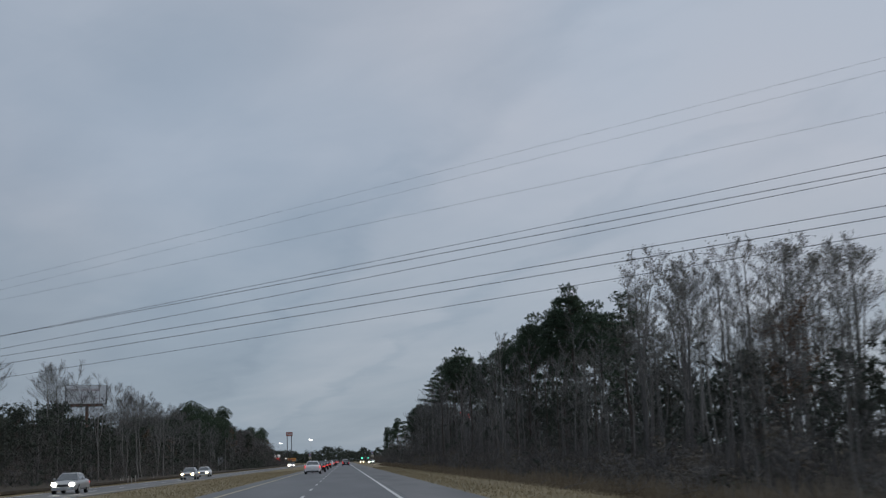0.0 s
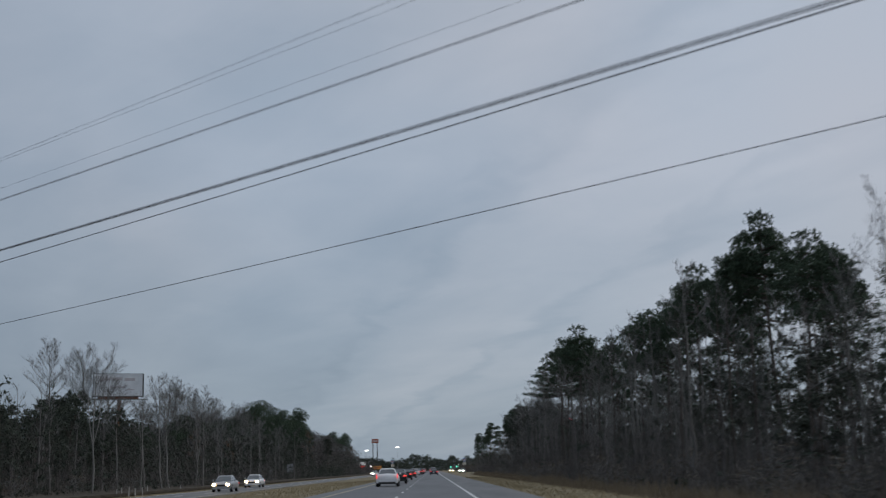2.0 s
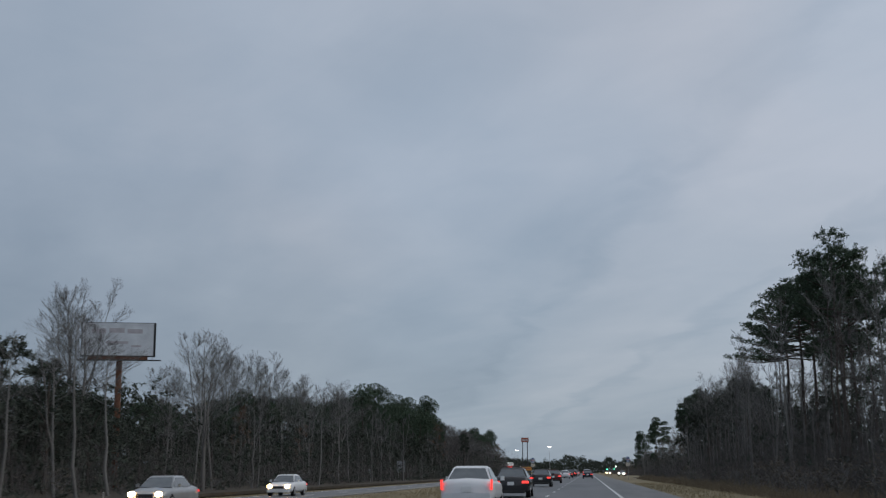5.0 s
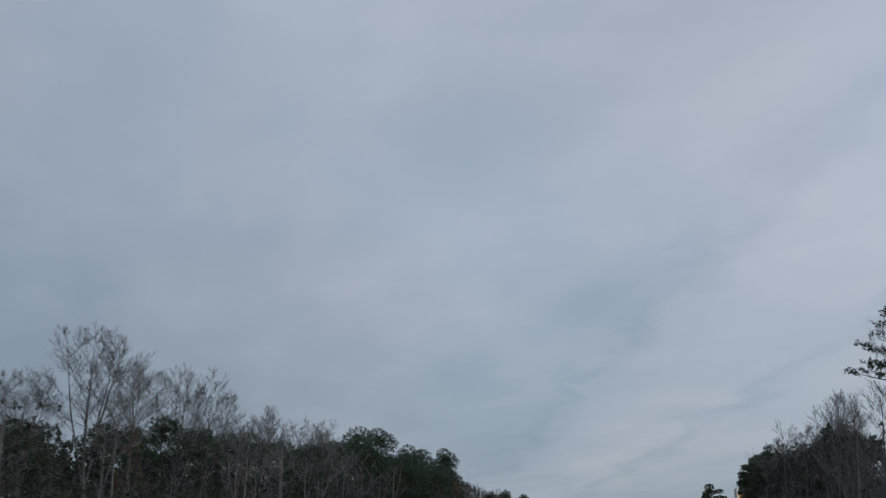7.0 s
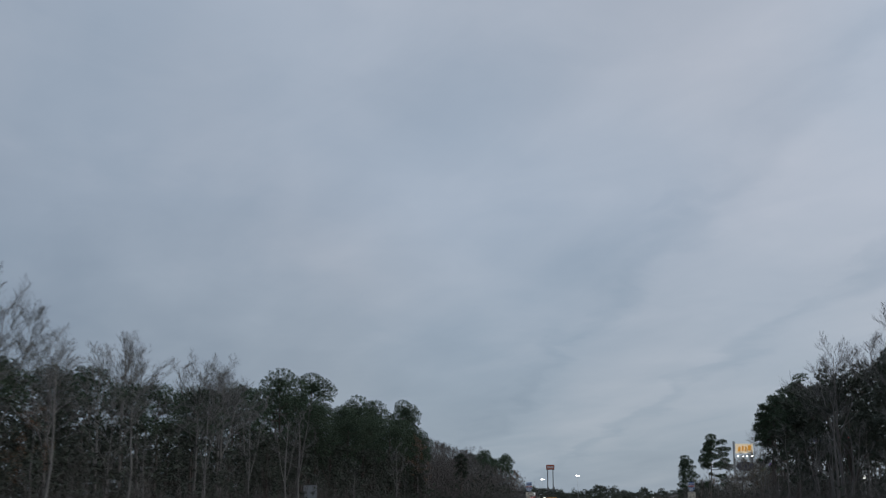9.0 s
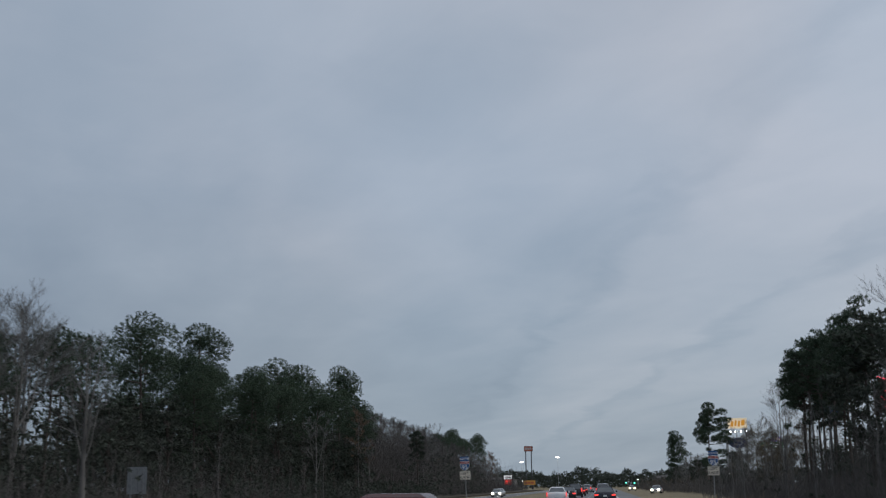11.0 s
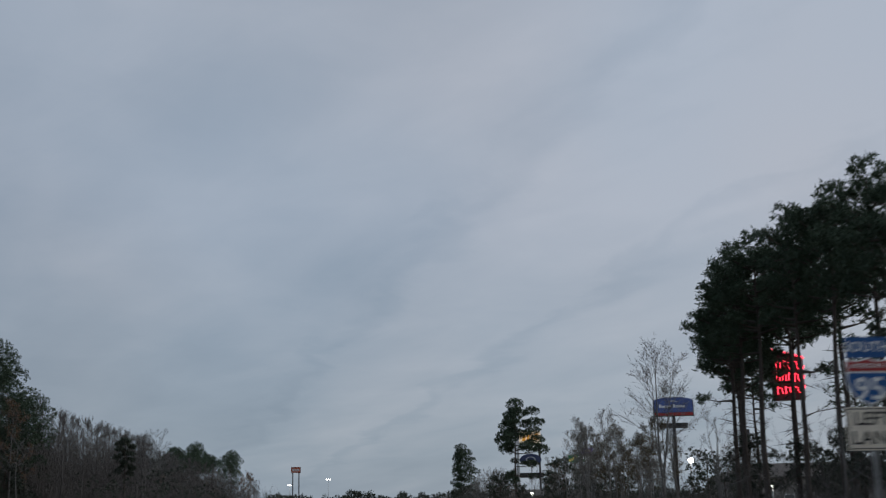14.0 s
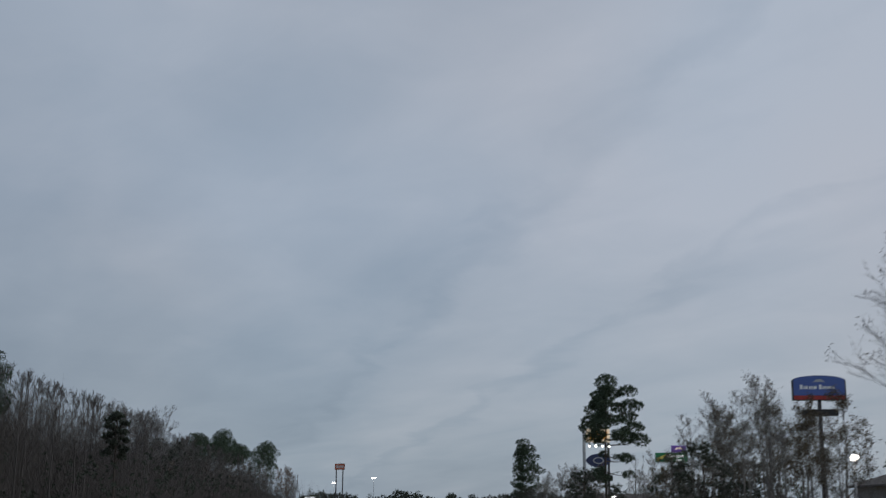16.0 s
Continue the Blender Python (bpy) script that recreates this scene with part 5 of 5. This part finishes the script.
car("white_sedan", "white sedan with tall red tail lamps on asphalt", M_CAR_WHITE, "sedan", place(-3.55, 138.0, 0.02), tall_lamps=True)
car("dark_sedan", "dark sedan with lit red tail lamps on asphalt", M_CAR_BLACK, "sedan", place(-3.3, 157.0, 0.02))
car("navy_sedan", "dark navy sedan with lit brake lamps on asphalt", M_CAR_NAVY, "sedan", place(0.35, 313.5, 0.02))
car("black_suv", "black sport utility vehicle with red tail lamps", M_CAR_BLACK, "suv", place(-3.4, 372.0, 0.02))
car("white_sedan", "white sedan with tall red tail lamps on asphalt", M_CAR_WHITE, "sedan", place(-3.7, 316.0, 0.02), tall_lamps=True)
car("dark_sedan", "dark sedan with lit red tail lamps on asphalt", M_CAR_BLACK, "sedan", place(-3.4, 336.0, 0.02))
car("maroon_sedan", "maroon sedan with lit brake lamps in the queue", M_CAR_MAROON, "sedan", place(-3.4, 232.0, 0.02))
car("dark_sedan", "dark sedan with lit red tail lamps on asphalt", M_CAR_BLACK, "sedan", place(-3.5, 199.0, 0.02))
car("silver_suv", "silver sport utility vehicle with lit tail lamps", M_CAR_SILVER, "suv", place(0.2, 372.0, 0.02))
car("maroon_sedan", "maroon sedan with lit brake lamps in the queue", M_CAR_MAROON, "sedan", place(-3.3, 395.0, 0.02))
car("black_suv", "black sport utility vehicle with red tail lamps", M_CAR_BLACK, "suv", place(0.1, 418.0, 0.02))
for x, y, kind, paint, name, label in ((-3.5, 436.0, "sedan", M_CAR_BLACK, "dark_sedan", "dark sedan with lit red tail lamps on asphalt"), (0.2, 462.0, "sedan", M_CAR_MAROON, "maroon_sedan", "maroon sedan with lit brake lamps in the queue"),
                                       (-3.3, 478.0, "suv", M_CAR_SILVER, "silver_suv", "silver sport utility vehicle with lit tail lamps"), (-3.4, 520.0, "sedan", M_CAR_BLACK, "dark_sedan", "dark sedan with lit red tail lamps on asphalt"), (0.1, 540.0, "suv", M_CAR_BLACK, "black_suv", "black sport utility vehicle with red tail lamps")):
    car(name, label, paint, kind, place(x, y, 0.02))
car("silver_sedan", "silver oncoming sedan with bright headlamps", M_CAR_SILVER, "sedan", place(-19.3, 88.0, -0.28, 180), M_HEAD, group="oncoming traffic")
car("silver_oncoming_sedan", "silver oncoming sedan with warm bright headlamps", M_CAR_SILVER, "sedan", place(-18.6, 149.0, -0.28, 180), M_HEAD_WARM, group="oncoming traffic")
car("white_oncoming_sedan", "white oncoming sedan with warm bright headlamps", M_CAR_WHITE, "sedan", place(-20.2, 178.0, -0.28, 180), M_HEAD_WARM, group="oncoming traffic")
car("turning_sedan", "silver sedan with bright headlamps facing the road", M_CAR_SILVER, "sedan", place(9.6, 430.0, 0.0, 172), M_HEAD, group="oncoming traffic")
car("turning_sedan", "silver sedan with bright headlamps facing the road", M_CAR_SILVER, "sedan", place(7.4, 520.0, 0.0, 180), M_HEAD_WARM, group="oncoming traffic")
car("oncoming_sedan", "silver oncoming sedan far off with bright headlamps", M_CAR_SILVER, "sedan", place(-17.9, 420.0, -0.28, 180), M_HEAD, group="oncoming traffic")
car("oncoming_sedan", "silver oncoming sedan far off with bright headlamps", M_CAR_SILVER, "sedan", place(-19.6, 446.0, -0.28, 180), M_HEAD, group="oncoming traffic")


# ---- businesses at the junction ahead ----
def tall_sign(name, label, x, y, w, z0, z1, legs, face, print_mat, group="roadside signs", turn=0.0):
    s = thing(name, label, "sign", group, place(x, y, 0, turn))
    for px in legs:
        part("leg", Soup().tube([(px, 0.2, -0.2), (px, 0.2, z0 + 0.3)], [0.30, 0.24], 8, True), M_DARK_STEEL, s)
    part("cabinet", Soup().box((-w / 2 - 0.15, 0.0, z0 - 0.15), (w / 2 + 0.15, 0.5, z1 + 0.15), 0.05), M_DARK_STEEL, s)
    f = part("face", Soup().box((-w / 2, -0.02, z0), (w / 2, -0.004, z1)), face, s)
    if print_mat:
        h = z1 - z0
        for x0, x1, a, b in ((-0.38, -0.16, 0.25, 0.75), (-0.12, 0.08, 0.25, 0.70), (0.12, 0.38, 0.28, 0.72)):
            part("emblem", Soup().box((x0 * w, -0.04, z0 + a * h), (x1 * w, -0.024, z0 + b * h)), print_mat, f)
    return s


tall_sign("tall_pylon_sign", "tall orange-red sign box on two dark steel legs", -37.6, 841, 4.2, 19.3, 21.7, (-1.45, 1.45), M_LIT_RED, M_FADED)
def board(name, parent, x0, x1, z0, z1, y, mat, depth=0.4, label=""):
    return part(name, Soup().box((x0, y, z0), (x1, y + depth, z1), 0.03), mat, parent, label)


def amber_pylon():
    """A restaurant's pylon: a pale mast with a lit amber box, a dark oval box and a dark reader board on it."""
    s = thing("pylon_sign", "pale mast with a lit amber sign box above dark boards", "sign", "roadside signs", place(42.2, 593.8))
    part("mast", Soup().box((-3.75, 0.1, -0.2), (-3.05, 0.8, 22.3), 0.05), M_SIGN_BACK, s, "pale grey steel mast")
    part("rear_post", Soup().box((2.3, 0.3, -0.2), (2.8, 0.8, 18.3), 0.05), M_DARK_STEEL, s)
    for z in (19.9, 13.9, 9.8):
        part("crossbar", Soup().box((-3.0, 0.45, z - 0.15), (2.3, 0.65, z + 0.15)), M_DARK_STEEL, s)
    face = board("amber_box", s, -2.9, 2.9, 18.3, 21.5, 0.0, M_LIT_CREAM, label="cream sign box lit from inside")
    for x0, x1, z0, z1 in ((-2.2, -1.1, 18.9, 20.6), (-1.0, -0.1, 19.1, 20.9), (0.0, 0.9, 18.9, 20.7), (1.0, 2.3, 19.2, 21.0)):
        part("emblem", Soup().slab([(x0, z0), (x1 - 0.2, z0), (x1, z1 - 0.3), (x1 - 0.35, z1), (x0 + 0.3, z1 - 0.15)], -0.05, -0.005), M_LIT_AMBER, face)
    oval = [(3.0 * math.cos(a), 13.9 + 1.6 * math.sin(a) * (1 if abs(math.cos(a)) < 0.7 else 0.9)) for a in [2 * math.pi * k / 20 for k in range(20)]]
    dish = part("oval_box", Soup().slab(oval, 0.0, 0.4), M_SIGN_NAVY, s, "dark blue oval sign box")
    part("ring", Soup().slab([(x * 0.45, 13.9 + (z - 13.9) * 0.5) for x, z in oval], -0.03, -0.004), M_SIGN_BACK, dish)
    part("ring_field", Soup().slab([(x * 0.36, 13.9 + (z - 13.9) * 0.38) for x, z in oval], -0.05, -0.034), M_SIGN_NAVY, dish)
    board("reader_board", s, -3.0, 3.4, 9.1, 10.4, 0.0, M_SIGN_BLACK)


amber_pylon()


def twin_box_sign():
    """A green box with a yellow swirl and pale lettering bars, a purple box standing on it and dark boards below."""
    s = thing("twin_box_sign", "green sign box with a small purple box on top", "sign", "roadside signs", place(36.8, 480))
    for x in (0.1, 1.5):
        part("leg", Soup().box((x - 0.15, 0.1, -0.2), (x + 0.15, 0.4, 9.0), 0.03), M_DARK_STEEL, s)
    green = board("green_box", s, -2.4, 2.4, 8.95, 10.3, 0.0, M_SIGN_GREEN, label="green sign box lit from inside")
    swirl = [(-2.2 + 1.35 * g, 9.15 + 0.75 * g * g) for g in (0, 0.25, 0.5, 0.75, 1.0)] + [(-2.2 + 1.35 * g, 9.5 + 0.6 * g) for g in (1.0, 0.6, 0.3, 0)]
    part("yellow_swirl", Soup().slab(swirl, -0.04, -0.004), M_LIT_YELLOW, green)
    x = -0.55
    for wd, h in ((0.36, 0.5), (0.30, 0.38), (0.32, 0.40), (0.22, 0.38), (0.16, 0.40), (0.28, 0.38), (0.32, 0.42)):
        part("lettering_bar", Soup().box((x, -0.04, 9.62), (x + wd, -0.004, 9.62 + h)), M_LIT_WHITE, green)
        x += wd + 0.07
    part("lettering_bar", Soup().box((0.6, -0.04, 9.12), (1.5, -0.004, 9.42)), M_LIT_WHITE, green)
    purple = board("purple_box", s, 0.0, 2.2, 10.36, 11.4, 0.0, M_SIGN_PURPLE, label="small purple sign box")
    arc = [(1.1 + 0.75 * math.cos(a), 10.55 + 0.6 * math.sin(a)) for a in [math.pi * (0.05 + 0.75 * k / 6) for k in range(7)]]
    part("pale_swoosh", Soup().slab(arc + [(1.1 + 0.5 * math.cos(a), 10.5 + 0.42 * math.sin(a)) for a in [math.pi * (0.8 - 0.75 * k / 6) for k in range(7)]], -0.04, -0.004), M_LIT_CREAM, purple)
    board("lower_board", s, -0.2, 2.0, 6.8, 8.4, 0.0, M_SIGN_BLACK)


twin_box_sign()
def price_sign():
    """A white price board over a red one between two posts."""
    s = thing("price_sign", "white and red lit price sign beside the road", "sign", "roadside signs", place(-39.3, 721))
    for x in (-1.9, 1.9):
        part("post", Soup().box((x - 0.15, 0.1, -0.2), (x + 0.15, 0.4, 6.1), 0.03), M_DARK_STEEL, s)
    upper = board("white_board", s, -1.7, 1.7, 4.4, 6.0, 0.0, M_LIT_WHITE, label="white lit board")
    part("lettering_bar", Soup().box((-1.2, -0.03, 5.0), (1.1, -0.004, 5.4)), M_FADED, upper)
    lower = board("red_board", s, -1.4, 1.4, 2.2, 4.3, 0.0, M_PRICE_RED, label="red lit price board")
    for z in (2.6, 3.4):
        part("digit_bar", Soup().box((-0.9, -0.03, z), (0.9, -0.004, z + 0.45)), M_TAIL, lower)


price_sign()
tall_sign("shop_sign", "low lit orange sign board", -33.0, 767, 5.2, 2.0, 4.0, (-1.5, 1.5), M_LIT_ORANGE, M_LIT_RED)
tall_sign("guide_sign", "pale guide sign beside the far road", 24.0, 610, 3.4, 4.0, 5.6, (-1.0, 1.0), M_SIGN_BACK, None)


def arched_sign():
    s = thing("arched_motel_sign", "blue arched sign with a red foot on a dark pole", "sign", "roadside signs", place(37.0, 412, 0, -8))
    z0, w = 11.95, 2.45
    arch = [(-w, z0), (w, z0), (w, z0 + 1.85)] + [(w * math.cos(a), z0 + 1.85 + 0.5 * math.sin(a)) for a in [math.pi * k / 10 for k in range(1, 10)]] + [(-w, z0 + 1.85)]
    part("pole", Soup().tube([(0, 0.25, -0.2), (0, 0.25, z0 + 0.3)], [0.24, 0.19], 10, True), M_DARK_STEEL, s, smooth=True)
    part("cabinet", Soup().slab(arch, 0.0, 0.5), M_DARK_STEEL, s)
    inner = [(x * 0.95, z0 + 0.47 + (z - z0) * 0.78) for x, z in arch]
    face = part("blue_face", Soup().slab(inner, -0.025, -0.004), M_MOTEL_BLUE, s)
    part("red_foot", Soup().box((-w * 0.95, -0.025, z0 + 0.08), (w * 0.95, -0.004, z0 + 0.44)), M_SIGN_RED, s)
    # an unreadable line of script becomes a row of bars
    x = -1.75
    for k, wd in enumerate((0.30, 0.18, 0.34, 0.2, 0.22, 0.36, 0.0, 0.3, 0.2, 0.22, 0.18, 0.32, 0.2)):
        if wd:
            part("script_bar", Soup().box((x, -0.032, z0 + 1.05), (x + wd * 0.8, -0.027, z0 + 1.05 + (0.42 if k in (0, 7) else 0.27))), M_SIGN_WHITE, face)
        x += max(wd, 0.14)
    part("roof_mark", Soup().slab([(-0.55, z0 + 1.72), (0.55, z0 + 1.72), (0.2, z0 + 1.98), (-0.2, z0 + 1.98)], -0.032, -0.027), M_SIGN_BACK, face)
    part("message_board", Soup().box((-1.65, 0.0, z0 - 1.45), (1.65, 0.4, z0 - 0.82), 0.04), M_SIGN_BLACK, s)


arched_sign()


def neon_sign():
    """A dark sign box with red neon strokes; the lettering is drawn as plain strokes."""
    s = thing("neon_motel_sign", "dark sign box with glowing red neon strokes", "sign", "roadside signs", place(36.9, 370, 0, -28))
    w, z0, z1 = 1.35, 10.2, 14.0
    part("pole", Soup().tube([(0.3, 0.5, -0.2), (0.3, 0.5, z0 + 0.2)], [0.26, 0.22], 10, True), M_DARK_STEEL, s, smooth=True)
    box = Soup().slab([(-w, z0), (w, z0), (w, z1 - 0.1), (-w, z1 + 0.75)], 0.0, 1.0)
    part("cabinet", box, material("dark_red_sign_box", (0.05, 0.008, 0.010), (0.10, 0.018, 0.018), 0.5), s)
    neon = part("roof_tube", Soup().tube([(-w, -0.08, z1 + 0.82), (w, -0.08, z1 - 0.03)], [0.07, 0.07], 6, True), M_NEON, s)
    part("side_tube", Soup().tube([(w + 0.05, 0.0, z1 - 0.03), (w + 0.05, 1.0, z1 - 0.10)], [0.06, 0.06], 6, True), M_NEON, s)
    r = random.Random(4)
    for row, (zz, h, n) in enumerate(((12.85, 0.85, 3), (11.75, 0.85, 4), (10.75, 0.65, 3))):
        for k in range(n):
            x = -1.05 + 2.1 * (k + 0.5) / n + 0.1
            dx = 0.75 / n
            st = Soup()
            st.tube([(x - dx, -0.09, zz), (x - dx * 0.9, -0.09, zz + h)], [0.055, 0.055], 5, True)
            st.tube([(x - dx * 0.9, -0.09, zz + h * 0.9), (x + dx * 0.6, -0.09, zz + h * 0.75), (x + dx * 0.4, -0.09, zz + h * 0.35), (x + dx, -0.09, zz)], [0.05] * 4, 5, True)
            part("neon_stroke", st, M_NEON, s)
    for k in range(3):
        z = 11.2 + k * 0.85
        part("side_stroke", Soup().tube([(w + 0.07, 0.2, z), (w + 0.07, 0.8, z + 0.3)], [0.05, 0.05], 5, True), M_NEON, s)


neon_sign()


def street_lamp(x, y, h, label, round_head=False, arm=0.55):
    s = thing("street_lamp", label, "street lamp", "street lamps", place(x, y))
    part("pole", Soup().tube([(0, 0, -0.2), (0, 0, h)], [0.14, 0.08], 8, True), M_STEEL, s, smooth=True)
    if round_head:
        part("lamp_head", Soup().ball((0, -0.2, h), 0.36 if h > 5 else 0.24, 12, 8, 0.85), M_LAMP, s, "round glowing lamp head")
    else:
        part("arm", Soup().box((-arm, -0.05, h - 0.05), (arm, 0.05, h + 0.05)), M_STEEL, s)
        for k in (-1, 1):
            part("lamp_head", Soup().box((k * arm - 0.5, -0.3, h + 0.06), (k * arm + 0.5, 0.3, h + 0.5), 0.1), M_LAMP, s, "glowing lamp head")


street_lamp(-24.0, 881, 16.5, "tall street lamp with twin lit heads")
street_lamp(-51.5, 995, 16.5, "tall street lamp with twin lit heads")
street_lamp(35.6, 400, 6.1, "low lamp with a bright round head", True)
street_lamp(-39.0, 812, 4.0, "low lamp with a bright round head", True)
street_lamp(26.5, 470, 3.6, "low lamp with a bright round head", True)
street_lamp(14.0, 700, 3.5, "low lamp with a bright round head", True)
street_lamp(46.0, 404, 3.2, "low lamp with a bright round head", True)
street_lamp(49.0, 404, 3.2, "low lamp with a bright round head", True)
street_lamp(25.2, 302, 4.3, "low lamp with a bright round head", True)


def flood_lights():
    s = thing("floodlight_rack", "row of four small floodlights under the amber sign", "floodlight", "", place(42.2, 592.8, 0))
    part("rail", Soup().box((-2.9, -0.6, 17.2), (2.9, -0.5, 17.3)), M_DARK_STEEL, s)
    part("stay", Soup().box((2.35, -0.5, 17.2), (2.45, 1.3, 17.3)), M_DARK_STEEL, s)
    for k in range(4):
        part("floodlight", Soup().ball((-2.4 + 1.6 * k, -0.65, 17.25), 0.26, 8, 5), M_LAMP, s)


flood_lights()


def signals():
    s = thing("traffic_signal", "green traffic signals on a dark mast arm", "traffic light", "", place(22.0, 878))
    part("mast", Soup().tube([(0, 0, -0.2), (0, 0, 4.4)], [0.16, 0.12], 8, True), M_DARK_STEEL, s)
    part("arm", Soup().tube([(0, 0, 3.7), (-12, 0, 3.8)], [0.10, 0.06], 8, True), M_DARK_STEEL, s)
    for x in (-5.0, -9.5):
        h = part("signal_head", Soup().box((x - 0.4, -0.25, 2.2), (x + 0.4, 0.15, 4.0), 0.08), M_SIGN_BLACK, s)
        part("green_lens", Soup().ball((x, -0.3, 2.65), 0.36, 10, 6), M_GREEN, h)


signals()


def low_building(name, label, x0, x1, y0, y1, h, wins, slope=1.4):
    b = thing(name, label, "building", "roadside buildings", place((x0 + x1) / 2, (y0 + y1) / 2))
    w, d = (x1 - x0) / 2, (y1 - y0) / 2
    part("wall", Soup().box((-w, -d, 0), (w, d, h)), M_WALL, b)
    r = Soup()
    e = 0.6
    r.v = [(-w - e, -d - e, h), (w + e, -d - e, h), (w + e, d + e, h), (-w - e, d + e, h), (-w + d * 0.6, 0, h + slope), (w - d * 0.6, 0, h + slope),
           (-w - e, -d - e, h + 0.18), (w + e, -d - e, h + 0.18), (w + e, d + e, h + 0.18), (-w - e, d + e, h + 0.18)]
    r.f = [(0, 3, 2, 1), (0, 1, 7, 6), (1, 2, 8, 7), (2, 3, 9, 8), (3, 0, 6, 9), (6, 7, 5, 4), (7, 8, 5), (8, 9, 4, 5), (9, 6, 4)]
    part("roof", r, M_ROOF, b)
    for k in range(wins):
        x = -w + 2 * w * (k + 0.5) / wins
        f = part("window", Soup().box((x - 0.65, -d - 0.05, 1.0), (x + 0.65, -d - 0.005, 2.3)), M_SIGN_WHITE, b)
        part("pane", Soup().box((x - 0.57, -d - 0.07, 1.08), (x + 0.57, -d - 0.055, 2.22)), M_SKY_GREY_GLASS, f)


low_building("motel_building", "long low motel with a brown hipped roof", 44, 84, 412, 424, 4.2, 9, 2.0)
low_building("shop_building", "small grey roadside shop with a dark roof", 26, 42, 505, 517, 3.4, 4)
low_building("far_shop", "low pale shop beyond the far junction", -70, -42, 800, 815, 4.5, 5)
low_building("far_shop", "low pale shop beyond the far junction", 24, 60, 820, 836, 4.5, 6)
street_pole = thing("slim_pole", "slim dark pole with a box on top", "pole", "", place(36.1, 380))
part("shaft", Soup().tube([(0, 0, -0.2), (0, 0, 8.0)], [0.11, 0.08], 8, True), M_DARK_STEEL, street_pole)
part("head", Soup().box((-0.16, -0.16, 7.0), (0.16, 0.16, 8.3), 0.04), M_DARK_STEEL, street_pole)
